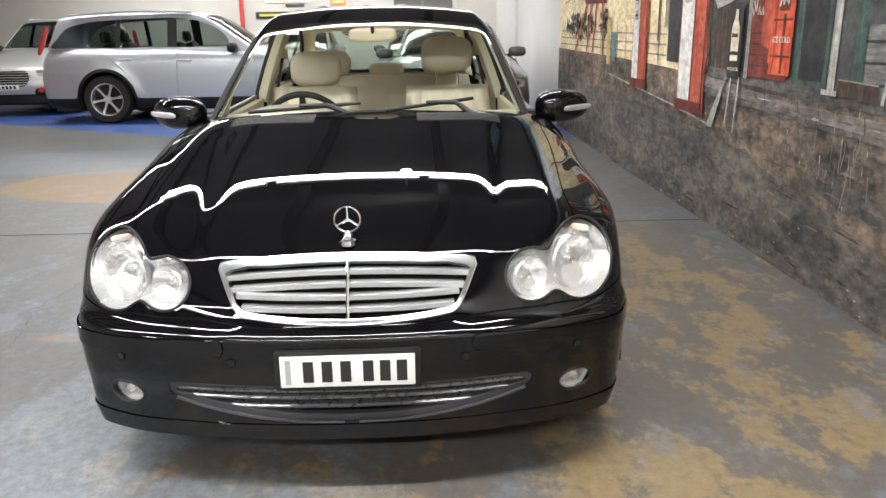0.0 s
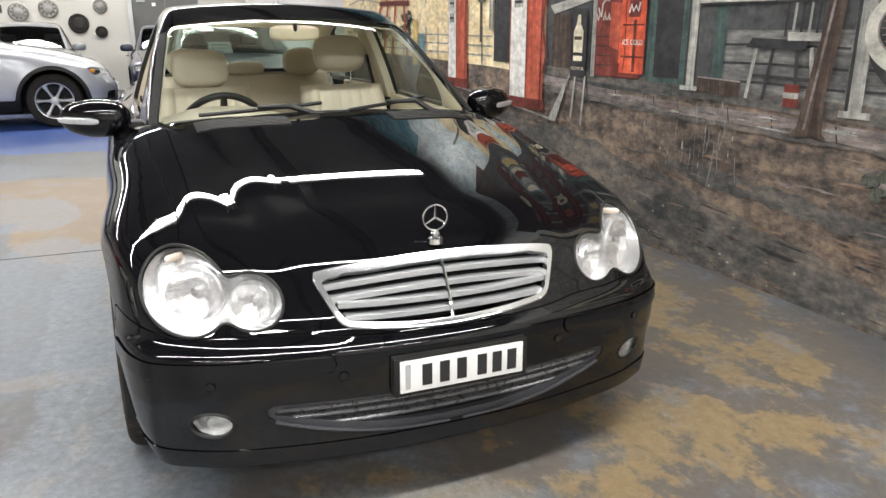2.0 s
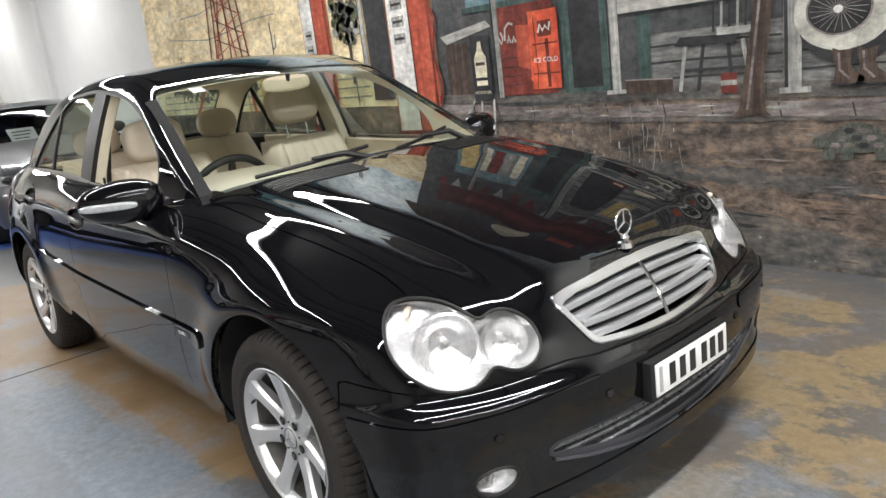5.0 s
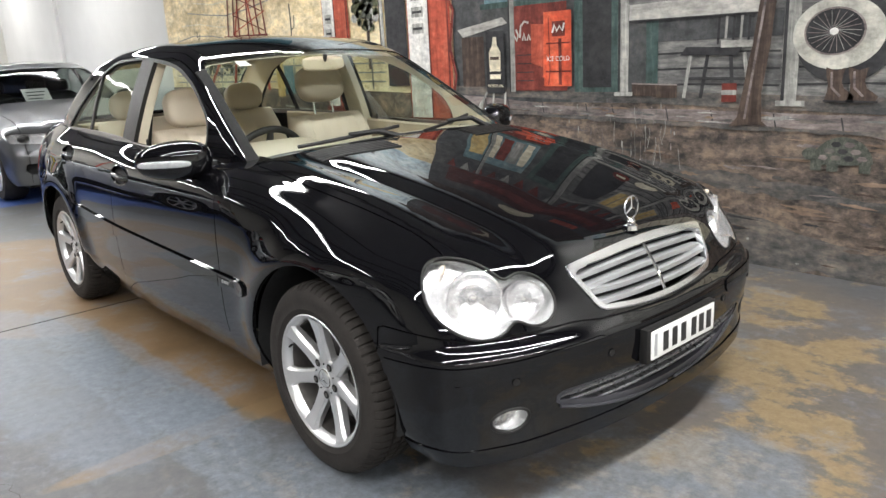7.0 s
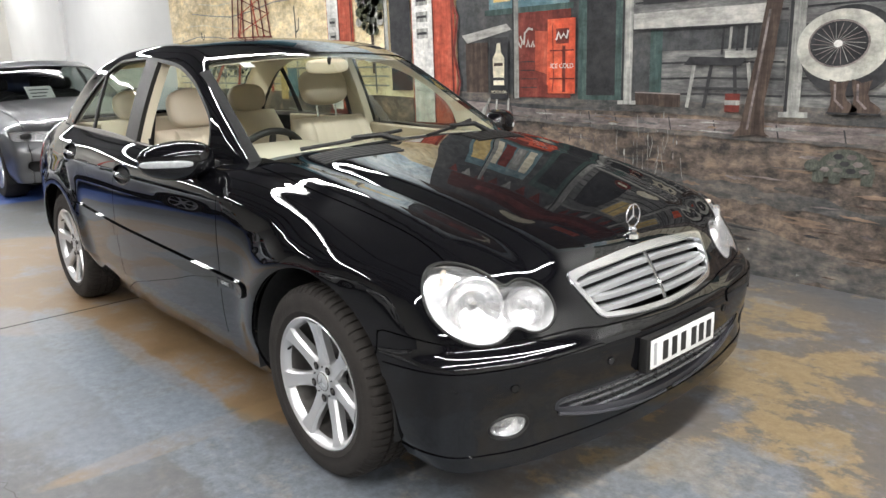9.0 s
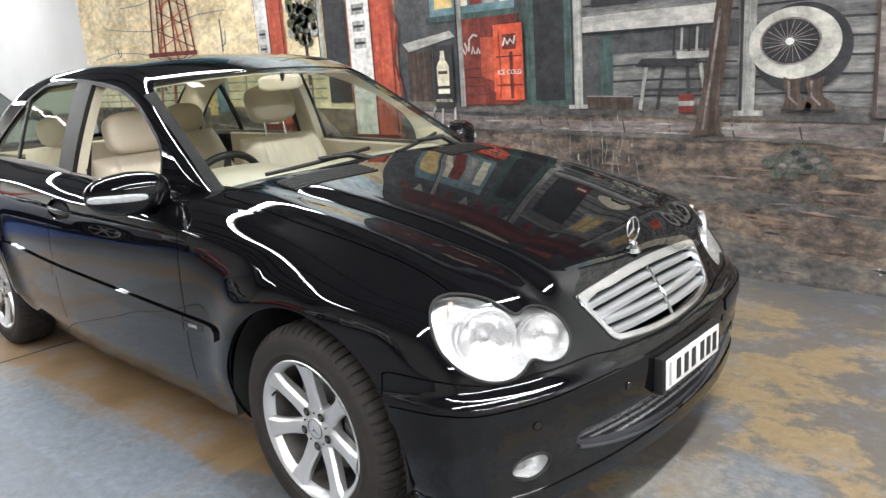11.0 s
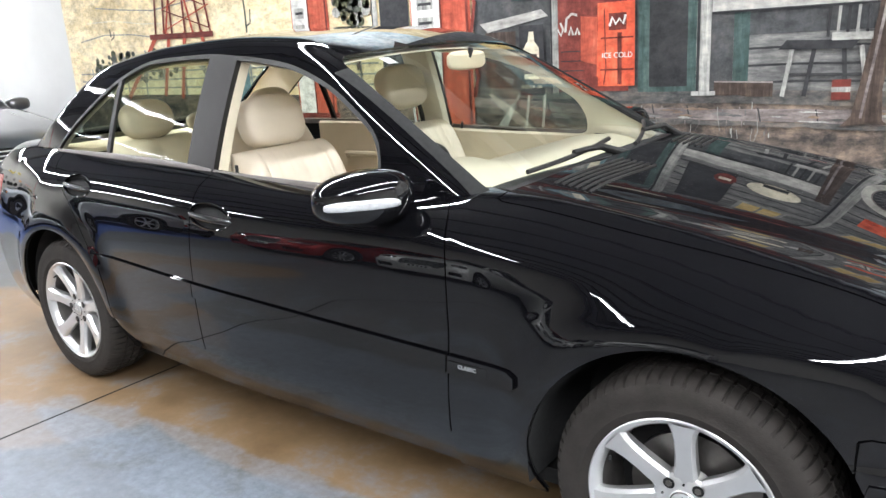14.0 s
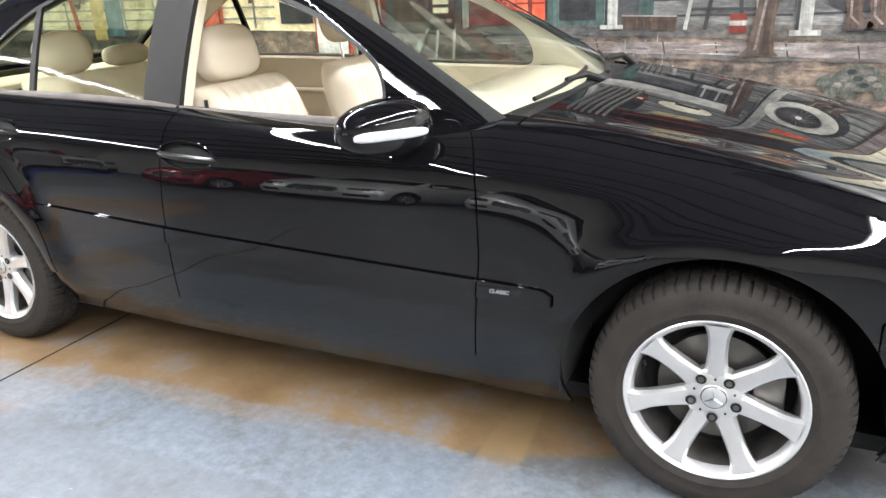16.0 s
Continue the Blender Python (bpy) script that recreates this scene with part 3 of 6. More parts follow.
def build_wheel():
    """A seven-spoke alloy wheel with its tyre, at the origin, outer face towards -y."""
    w = thing("wheel", "", "")
    prof = [(.208, -.085), (.222, -.098), (.238, -.1035), (.24, -.1025), (.26, -.105), (.280, -.1035), (.2945, -.098), (.2985, -.094), (.307, -.086), (.3125, -.074), (.3155, -.052), (.3156, -.041), (.309, -.040), (.309, -.034), (.316, -.033), (.316, -.004), (.309, -.003), (.309, .003), (.316, .004), (.316, .033), (.309, .034), (.309, .040), (.3156, .041), (.3155, .052), (.3125, .074), (.307, .086), (.29, .10), (.22, .095), (.208, .085)]
    bm = bmesh.new()
    pitch = 68
    n = pitch * 4
    rings = []
    for r, h in prof:
        ring = []
        for i in range(n):
            a = 2 * math.pi * (i // 4 + (0, .70, .76, .94)[i % 4] + .5 * (h > 0)) / pitch
            deep = .0075 if r > .312 and abs(h) > .04 else .0055 if r > .305 else .003 if r > .295 else 0
            rr = r - (deep if i % 4 > 1 else 0)
            ring.append(bm.verts.new((rr * math.cos(a), h, rr * math.sin(a))))
        rings.append(ring)
    for a, b in zip(rings, rings[1:]):
        for i in range(n):
            bm.faces.new((a[i], b[i], b[(i + 1) % n], a[(i + 1) % n]))
    part("tyre", bm, RUBBER, w, "black rubber tyre")
    part("rim", lathe([(.208, -.086), (.219, -.098), (.216, -.100), (.207, -.095), (.199, -.084), (.195, -.070)], 72), ALLOY, w, "silver alloy rim")
    part("rim_barrel", lathe([(.1951, -.070), (.189, -.03), (.187, .02), (.186, .08), (.208, .086)], 56), STEEL, w)
    part("wheel_back", lathe([(.001, .03), (.187, .03)], 40), DARK, w)
    part("brake_disc", lathe([(.02, -.012), (.145, -.012), (.145, .012)], 48), STEEL, w, "dull steel brake disc")
    part("brake_caliper", box(.085, .16, -.035, .04, -.06, .075, .012), STEEL, w)
    hub = lathe([(.0, -.072), (.03, -.074), (.034, -.070), (.062, -.070), (.073, -.062), (.074, -.03)], 40)
    part("hub", hub, ALLOY, w)
    # spokes: broad at the hub, waisted, flaring into the rim
    for k in range(7):
        bm = bmesh.new()
        a = math.pi / 2 + 2 * math.pi * k / 7
        rows = []
        for r, half, y, d in ((.050, .030, -.068, .03), (.080, .0265, -.0705, .034), (.12, .0235, -.077, .034), (.16, .0245, -.085, .032), (.186, .030, -.091, .028), (.205, .041, -.095, .022)):
            row = []
            for t, dy in ((-1, .010), (-.72, .0), (0, -.002), (.72, .0), (1, .010), (.9, d), (-.9, d)):
                c, s = math.cos(a), math.sin(a)
                row.append(bm.verts.new((r * c - t * half * s, y + dy, r * s + t * half * c)))
            rows.append(row)
        for p, q in zip(rows, rows[1:]):
            for i in range(7):
                bm.faces.new((p[i], p[(i + 1) % 7], q[(i + 1) % 7], q[i]))
        bmesh.ops.recalc_face_normals(bm, faces=bm.faces)
        part("spoke", bm, ALLOY, w)
    for k in range(5):
        a = math.pi / 2 + 2 * math.pi * (k + .5) / 5
        bm = lathe([(.0135, -.0722), (.0125, -.0734), (.0112, -.0725), (.004, -.0722)], 20)
        bm.transform(Matrix.Translation((.056 * math.cos(a), -.001, .056 * math.sin(a))))
        part("bolt_hole", bm, DARK, w)
        bm = disc(bmesh.new(), (.056 * math.cos(a), -.0735, .056 * math.sin(a)), (0, 1, 0), .0078, .006, 6)
        part("wheel_bolt", bm, STEEL, w)
    bm = lathe([(.0, -.0775), (.024, -.077), (.029, -.074)], 32)
    part("centre_cap", bm, SATIN, w)
    bm = bmesh.new()
    for k in range(3):
        a = math.pi / 2 + 2 * math.pi * k / 3
        tube([(0, -.078, 0), (.024 * math.cos(a), -.0775, .024 * math.sin(a))], [.004, .0012], 6, bm)
    part("cap_emblem", bm, CHROME, w)
    for k in range(5):
        a = math.pi / 2 + 2 * math.pi * k / 5
        part("hub_pin", disc(bmesh.new(), (.050 * math.cos(a), -.0715, .050 * math.sin(a)), (0, 1, 0), .0028, .004, 10), DARK, w)
    part("cap_ring", lathe([(.0285, -.0740), (.0300, -.0755), (.0315, -.0725)], 36), STEEL, w)
    part("valve", tube([(-.17, -.08, .075), (-.165, -.095, .072)], .004, 6), DARK, w)
    return w


def emblem_ring(r, t):
    bm = bmesh.new()
    n = 40
    tube([(0, r * math.cos(2 * math.pi * i / n), r * math.sin(2 * math.pi * i / n)) for i in range(n + 1)], t, 8, bm, False)
    for k in range(3):
        a = math.pi / 2 + 2 * math.pi * k / 3
        tube([(0, 0, 0), (0, r * math.cos(a), r * math.sin(a))], [t * 1.6, t * .5], 6, bm)
    return bm


def loop_tube(shell_f, f, name, r, parent, material, ry0, rz0, cy, cz, x_guess, n=90, side=1, lift=0.0, label=""):
    """A bead along the outline f = 0 in the front view, laid on the skin."""
    ang = np.linspace(0, 2 * math.pi, n, endpoint=False)
    d = np.stack([0 * ang, np.cos(ang), np.sin(ang)], 1)
    a, b = np.zeros(n), np.full(n, .6)
    for _ in range(30):
        m = (a + b) / 2
        q = np.array([x_guess, cy, cz]) + d * m[:, None]
        q[:, 0] = .5
        ins = f(q) < 0
        a, b = np.where(ins, m, a), np.where(ins, b, m)
    q = np.array([0, cy, cz]) + d * b[:, None]
    lo, hi = np.zeros(n), np.full(n, 1.2)
    for _ in range(30):
        m = (lo + hi) / 2
        t = np.stack([m, q[:, 1], q[:, 2]], 1)
        ins = shell_f(t) < 0
        lo, hi = np.where(ins, m, lo), np.where(ins, hi, m)
    pts = [(lo[i] + lift, side * q[i, 1], q[i, 2]) for i in range(n)]
    return part(name, tube(pts + pts[:1], r, 8, None, False), material, parent, label)


def skin_x(f, y, z):
    """How far forward the skin stands at (y, z)."""
    lo, hi = -.2, 1.2
    for _ in range(40):
        m = (lo + hi) / 2
        if f(np.array([[m, y, z]]))[0] < 0:
            lo = m
        else:
            hi = m
    return lo


def skin_z(f, x, y):
    lo, hi = .5, 1.6
    for _ in range(40):
        m = (lo + hi) / 2
        if f(np.array([[x, y, m]]))[0] < 0:
            lo = m
        else:
            hi = m
    return lo


def skin_y(f, x, z):
    lo, hi = .2, 1.2
    for _ in range(40):
        m = (lo + hi) / 2
        if f(np.array([[x, m, z]]))[0] < 0:
            lo = m
        else:
            hi = m
    return lo


def text_on(body_text, size, m, material, name, parent, depth=.0006):
    cu = bpy.data.curves.new(name, "FONT")
    cu.body, cu.size, cu.extrude, cu.align_x, cu.align_y = body_text, size, depth, "CENTER", "CENTER"
    tmp = bpy.data.objects.new(name, cu)
    scene.collection.objects.link(tmp)
    me = bpy.data.meshes.new_from_object(tmp)
    bpy.data.objects.remove(tmp)
    me.transform(m)
    me.materials.append(material)
    ob = new(name, me)
    ob.parent = parent
    return ob


# ---- the black saloon ----
def build_saloon():
    car = thing("saloon_car", "glossy black four-door saloon with cream leather seats, driver's window lowered", "car")
    sh = Shell(body, -3.0, .12, .50, 64, 120, 24, 92, -62, 90)
    F = sh.faces
    F = sh.split(F, underside)[1]
    F = sh.split(F, arch_front)[1]
    F = sh.split(F, arch_rear)[1]
    F = sh.split(F, opening)[1]
    lamp, F = sh.split(F, headlamp, .002)
    gr, F = sh.split(F, grille)
    inn, F = sh.split(F, intake)
    fg, F = sh.split(F, fog)
    both = (1, -1)
    sh.panel("inner_shell", F, DARK, car, both, -.014, rim=0)
    # bumper with its rubbing strip
    bump, F2 = sh.split(F, bumper_line, .0022)

    def strip(p):
        x, y, z = px(p)
        return smax(np.abs(z - .482 + .02 * np.clip(y - .3, 0, 1)) - .024, .335 - y + np.where(x < .34, 9, 0), .02)
    st, bump = sh.split(bump, strip, .0012)
    lip, bump = sh.split(bump, lambda p: np.maximum(p[..., 2] - .246, .34 - p[..., 0]), .0008)
    sh.panel("bumper", bump, PAINT, car, both, label="glossy black front bumper")
    sh.panel("bumper_lip", lip, PAINT, car, both, .004, rim=.006)
    for s in both:
        sh.panel("bumper_strip", st, PAINT, car, (s,), .0045, rim=.01)
    # bonnet, wings, doors, rear
    hood, rest = sh.split(F2, lambda p: smax(px(p)[1] - HOOD_EDGE(p[..., 0]), -.455 - .22 * px(p)[1] ** 2 - p[..., 0], .03), .0022)
    sh.panel("bonnet", hood, PAINT, car, both, label="glossy black bonnet reflecting the mural")
    cowl, rest = sh.split(rest, lambda p: smax(px(p)[1] - .63, -.66 - p[..., 0], .01))
    sh.panel("cowl", cowl, BLACK, car, both, -.012, rim=.02, label="black plastic cowl below the windscreen")
    wing, rest = sh.split(rest, lambda p: FRONT_GAP(p[..., 2]) - p[..., 0], .0022)
    sill, rest = sh.split(rest, lambda p: np.maximum(p[..., 2] - (.322 + .022 * (-.66 - p[..., 0])), -2.45 - p[..., 0]), .002)
    fdoor, rest = sh.split(rest, lambda p: MID_GAP(p[..., 2]) - p[..., 0], .0022)
    rdoor, rear = sh.split(rest, lambda p: REAR_GAP(p[..., 2]) - p[..., 0], .0022)

    def tail_lens(p):
        x, y, z = px(p)
        return smax(smax(z - .885 + .25 * (.75 - y), .66 - z + .35 * (x + 3.6), .02), smax(x + 3.40 - .25 * (z - .77), .42 - y, .02), .03)
    tail, rear = sh.split(rear, tail_lens, .0015)

    def mould(p):
        x, y, z = px(p)
        t = MOULD_TOP(x)
        return smax(smax(z - t, t - .052 - z, .012), x + .397, .03)
    def handle_dish(xc, zc):
        return lambda p: ellipse(p[..., 0], p[..., 2] + .05 * (p[..., 0] - xc), xc, zc, .112, .041)
    dish = {}
    dish["front_door"], fdoor = sh.split(fdoor, handle_dish(-1.585, .842))
    dish["rear_door"], rdoor = sh.split(rdoor, handle_dish(-2.515, .880))
    for s in both:
        for nm, fs in (("wing", wing), ("front_door", fdoor), ("rear_door", rdoor)):
            m, fs = sh.split(fs, mould, .001)
            ob = sh.panel(nm, fs, PAINT, car, (s,))
            sh.panel("side_moulding", m, PAINT, ob, (s,), .0105, rim=.014)
            if nm not in dish:
                continue
            # a dished recess with a bar across it
            x, z = (-1.585, .842) if nm == "front_door" else (-2.515, .880)
            sh.panel("handle_recess", dish[nm], PAINT, ob, (s,), -.024, rim=.024, rim_to=(0, .024, 0))
            pts, rim = [], []
            for t in np.linspace(0, 1, 16):
                hx = x - .122 + .244 * t
                hz = z - .007 - .05 * (hx - x)
                pts.append((hx, s * (skin_y(body, hx, hz) - .012 + .014 * math.sin(math.pi * t) ** .5), hz))
            part("door_handle", tube(pts, [.010 + .003 * math.sin(math.pi * t) for t in np.linspace(0, 1, 16)], 12), GLOSS_BLACK, ob)
            for i in range(41):
                a = 2 * math.pi * i / 40
                ex = x + .112 * math.cos(a)
                ez = z + .041 * math.sin(a) - .05 * (ex - x)
                rim.append((ex, s * (skin_y(body, ex, ez) - .001), ez))
            part("recess_rim", tube(rim, .0035, 8, None, False), PAINT, ob)
        sh.panel("sill", sill, PAINT, car, (s,), -.009)
        sh.panel("rear_quarter", rear, PAINT, car, (s,))
        sh.panel("tail_lamp", tail, TAIL_RED, car, (s,), .001, label="red tail lamp")
    # underside and arches
    part("underbody", box(-3.50, -2.901, -.56, .56, .17, .215, bm=box(-2.9, .55, -.70, .70, .17, .215)), DARK, car, smooth=False)
    for xc in (0, -2.715):
        for s in both:
            bm = bmesh.new()
            rows = []
            for k in range(41):
                a = math.radians(-8 + 196 * k / 40)
                rows.append([bm.verts.new((xc + (ARCH_R + .004) * math.cos(a), s * y, .31 + (ARCH_R + .004) * math.sin(a))) for y in ((.846, .80, .5) if xc == 0 else (.765, .73, .5))])
            for a, b in zip(rows, rows[1:]):
                for i in range(2):
                    bm.faces.new((a[i], a[i + 1], b[i + 1], b[i]))
            q = [bm.verts.new((xc + (ARCH_R + .004) * math.cos(t), s * .5, .31 + (ARCH_R + .004) * math.sin(t))) for t in [radians(-15 + 210 * i / 32) for i in range(33)]]
            bm.faces.new(q)
            part("wheel_arch_liner", bm, DARK, car)
    # lamps
    for s in both:
        sh.panel("headlamp_lens", lamp, LENS, car, (s,), -.001, rim=0, label="clear twin-oval headlamp lens").visible_shadow = False
        sh.panel("headlamp_housing", lamp, REFLECT, car, (s,), 0, (-.060, -.012, 0), rim=.05, rim_to=(.058, .012, 0), label="silver headlamp reflector housing")
        loop_tube(body, headlamp, "headlamp_seal", .0042, car, BLACK, 0, 0, .60, .64, .5, 100, s, -.001)
        for cy, cz, r in ((.660, .655, .072), (.520, .630, .052)):
            x = skin_x(body, cy, cz)
            nrm = sh.normals(np.array([[x, cy, cz]]))[0]
            c = np.array([x, cy, cz]) - nrm * .022
            m = Matrix.Translation((c[0], s * c[1], c[2])) @ Vector((1, s * .55, .05)).to_track_quat("Z", "Y").to_matrix().to_4x4()
            bm = lathe([(r, 0), (r * .95, -.003), (r * .80, -.012), (r * .55, -.022), (r * .30, -.027), (r * .16, -.028)], 18, "Z")
            bm.transform(m)
            bowl = part("reflector_bowl", bm, REFLECT, car, smooth=False)
            bm = lathe([(r * .99, -.002), (r * 1.05, .003), (r * 1.12, -.002), (r * 1.12, -.02)], 40, "Z")
            bm.transform(m)
            part("bowl_ring", bm, REFLECT, bowl)
            bm = lathe([(r * .18, -.03), (r * .19, -.016), (r * .14, -.010), (.0005, -.008)], 24, "Z")
            bm.transform(m)
            part("bulb_cap", bm, FACET, bowl)
        x = skin_x(body, .69, .715)
        bm = blob_mesh(.008, .030, .010, .6, .8, 24, 12, Matrix.Translation((x - .038, s * .685, .722)) @ pose(0, 0, 0, 0, 0, -40 * s))
        part("indicator_bulb", bm, AMBER, car, "pale amber indicator")
        # fog lamps
        sh.panel("fog_lamp_lens", fg, LENS, car, (s,), -.004, rim=0).visible_shadow = False
        sh.panel("fog_lamp_reflector", fg, REFLECT, car, (s,), 0, (-.03, 0, 0), rim=.03, rim_to=(.03, 0, 0), label="silver fog lamp")
        loop_tube(body, fog, "fog_lamp_trim", .005, car, BLACK, 0, 0, .642, .322, .5, 50, s, -.002)
        x = skin_x(body, .642, .322)
        bm = lathe([(.0005, .004), (.012, .002), (.013, -.02)], 20, "X")
        bm.transform(Matrix.Translation((x - .022, s * .642, .322)))
        part("fog_bulb", bm, CHROME, car)
        # parking sensors and washer cover
        for y, z in ((.318, .443), (.640, .440), (.777, .458)):
            x = skin_x(body, y, z)
            nrm = Vector(sh.normals(np.array([[x, y, z]]))[0])
            nrm.y *= s
            o = .005 if .335 < y < .7 and abs(z - .482) < .024 else .0
            bm = disc(bmesh.new(), Vector((x, s * y, z)) + nrm * .001, nrm, .0105, .004, 20)
            sens = part("parking_sensor", bm, BLACK, car)
            bm = lathe([(.0095, .0), (.0115, .002), (.0125, .0)], 24, "Z")
            bm.transform(Matrix.Translation(Vector((x, s * y, z)) + nrm * .002) @ nrm.to_track_quat("Z", "Y").to_matrix().to_4x4())
            part("sensor_ring", bm, PAINT, sens)
    # grille
    sh.panel("grille_backing", gr, DARK, car, both, 0, (-.06, 0, 0), rim=0)
    _, band = sh.split(gr, lambda p: grille(p) + .0125 + .008 * (p[..., 2] > .67))
    sh.panel("grille_frame", band, BRIGHT, car, both, .007, rim=.022, label="bright chrome grille frame")
    loop_tube(body, grille, "grille_edge", .0045, car, BRIGHT, 0, 0, 0, .62, .5, 140, 1, .002)
    for k in range(4):
        z = .570 + k * .0305
        half = .295 + .50 * (z - .545) - .016
        bm = bmesh.new()
        rows = []
        for i in range(33):
            y = -half + 2 * half * i / 32
            x = skin_x(body, abs(y), z) - .004
            zz = z - .02 * (y / .36) ** 2 * (1 if k > 1 else .2) + (.012 * (y / .36) ** 2 if k < 2 else 0)
            rows.append([bm.verts.new((x + dx, y, zz + dz)) for dx, dz in ((-.004, .0085), (.003, .006), (.004, -.006), (-.001, -.0095), (-.030, -.004), (-.030, .006))])
        for a, b in zip(rows, rows[1:]):
            for i in range(6):
                bm.faces.new((a[i], a[(i + 1) % 6], b[(i + 1) % 6], b[i]))
        part("grille_slat", bm, SATIN, car)
    rows = [(skin_x(body, 0, z) + .0, 0, z) for z in np.linspace(.54, .70, 14)]
    part("grille_bar", tube(rows, .006, 8), CHROME, car, "chrome centre bar")
    # lower intake
    sh.panel("intake_backing", inn, DARK, car, both, 0, (-.07, 0, 0), rim=0)
    sh.panel("intake_surround", inn, BLACK, car, both, 0, (-.065, 0, 0), rim=.05, rim_to=(.066, 0, 0)).data.materials[0] = DARK
    _, iband = sh.split(inn, lambda p: intake(p) + .010 + .006 * (p[..., 2] < .33))
    sh.panel("intake_frame", iband, FRAME_GREY, car, both, -.003, rim=.02, label="satin dark grey intake frame")
    for z, half in ((.352, .485), (.328, .46), (.300, .36)):
        bm = bmesh.new()
        rows = []
        for i in range(29):
            y = -half + 2 * half * i / 28
            x = skin_x(body, abs(y), z) - .008
            rows.append([bm.verts.new((x + dx, y, z + dz)) for dx, dz in ((0, .005), (.004, .001), (0, -.006), (-.03, -.004), (-.03, .004))])
        for a, b in zip(rows, rows[1:]):
            for i in range(5):
                bm.faces.new((a[i], a[(i + 1) % 5], b[(i + 1) % 5], b[i]))
        part("intake_slat", bm, SLAT, car)
    for s in both:
        pts = [(skin_x(body, y, .256 + .072 * (y / .50) ** 2.4) + .002, s * y, .254 + .072 * (y / .50) ** 2.4) for y in np.linspace(.02, .49, 24)]
        part("intake_trim", tube(pts, .005, 6), FRAME_GREY, car)
    # number plate: unreadable bars in place of the characters
    plate = part("plate_holder", box(.742, .772, -.196, .196, .372, .482, .006), BLACK, car, "black number plate holder")
    part("number_plate", box(.7725, .776, -.180, .180, .384, .474, .003), WHITE_PLASTIC, plate, "white number plate")
    for i, y in enumerate((-.105, -.055, -.005, .055, .100, .145)):
        part("plate_bar", box(.7765, .7775, y - .014, y + .014, .398, .458), INK, plate, smooth=False)
    part("plate_bar", box(.7765, .7775, -.166, -.152, .394, .464), surface("grey bar", (.4, .4, .4), .6), plate, smooth=False)
    # bonnet ornament
    z = skin_z(body, .572, 0)
    orn = part("bonnet_ornament", lathe([(.0005, .026), (.008, .026), (.014, .018), (.012, .010), (.022, .004), (.024, -.01)], 28, "Z"), CHROME, car, "upright chrome ring ornament on the bonnet")
    orn.location = (.578, 0, z)
    ring = part("ring", emblem_ring(.036, .0028), CHROME, orn)
    ring.location = (0, 0, .062)
    for s in both:
        # louvres at the back of the bonnet
        for k in range(6):
            pts = []
            for i in range(12):
                y = .20 + .33 * i / 11
                x = -.43 + .020 * k - .20 * y * y + .02
                pts.append((x, s * y, skin_z(body, x, y) + .0012))
            part("bonnet_louvre", tube(pts, .0042, 6), BLACK, car)
    # door mirrors
    for s in both:
        m = Matrix.Translation((-.855, s * .868, .962)) @ pose(0, 0, 0, 0, 0, 30 * s)
        bm = blob_mesh(.085, .140, .074, .75, .85, 44, 24)
        for v in bm.verts:
            v.co.z *= 1 - .18 * (v.co.y * s > 0) * abs(v.co.y) / .14
            v.co.x *= 1 - .25 * max(0, v.co.y * s) / .14
            v.co.x = max(v.co.x, -.030)
        bm.transform(m)
        mir = part("door_mirror", bm, PAINT, car, "black door mirror")
        bm = blob_mesh(.008, .100, .0135, .6, .6, 30, 12, m @ Matrix.Translation((.0775, s * .026, -.004)) @ pose(0, 0, 0, 0, 8, 12 * s))
        part("mirror_indicator", bm, CLEAR_LENS, mir, "clear indicator strip")
        bm = blob_mesh(.004, .118, .056, .7, .7, 30, 12, m @ Matrix.Translation((-.032, 0, 0)))
        part("mirror_glass", bm, CHROME, mir, "mirror glass")
        bm = box(-.935, -.84, s * .70 - .03, s * .70 + .09 if s > 0 else s * .70 + .03, .895, .945, .015) if s > 0 else box(-.935, -.84, -.79, -.67, .895, .945, .015)
        part("mirror_foot", bm, BLACK, mir)
    # the greenhouse
    gh = Shell(cabin, -2.5, -1.35, .90, 60, 60, 40, 56, -4, 90)
    G = gh.split(gh.faces, lambda p: p[..., 2] - (BELT(p[..., 0]) - .012))[1]
    ws, G = gh.split(G, windscreen, .0)
    rs, G = gh.split(G, rear_screen, .0)
    win, G = gh.split(G, side_glass, .0)
    fwin, w2 = gh.split(win, lambda p: -1.705 - p[..., 0] + .05 * (p[..., 2] - .95))
    bpil, w2 = gh.split(w2, lambda p: -1.868 - p[..., 0] + .05 * (p[..., 2] - .95))
    rwin, w2 = gh.split(w2, lambda p: -2.44 - p[..., 0] - .02 * (p[..., 2] - .95))
    qbar, qwin = gh.split(w2, lambda p: -2.468 - p[..., 0] - .02 * (p[..., 2] - .95))
    aframe, G = gh.split(G, lambda p: np.maximum(windscreen(p) - .028, p[..., 2] - 1.318 + .1 * p[..., 1] ** 2))
    sframe, G = gh.split(G, lambda p: side_glass(p) - .011)
    lower, G = gh.split(G, lambda p: np.maximum(p[..., 2] - WINDOW_LOW(p[..., 0]) - .0, p[..., 0] + .99))
    gh.panel("roof", G, PAINT, car, both, 0, rim=.012, label="glossy black roof and pillars")
    gh.panel("windscreen_trim", aframe, DARK, car, both, .001, rim=.01)
    gh.panel("belt_panel", lower, PAINT, car, both, -.001, rim=.01)
    gh.panel("windscreen", ws, GLASS, car, both, -.004, rim=0, label="clear windscreen").visible_shadow = False
    gh.panel("rear_screen", rs, REAR_GLASS, car, both, -.004, rim=0, label="clear rear screen").visible_shadow = False
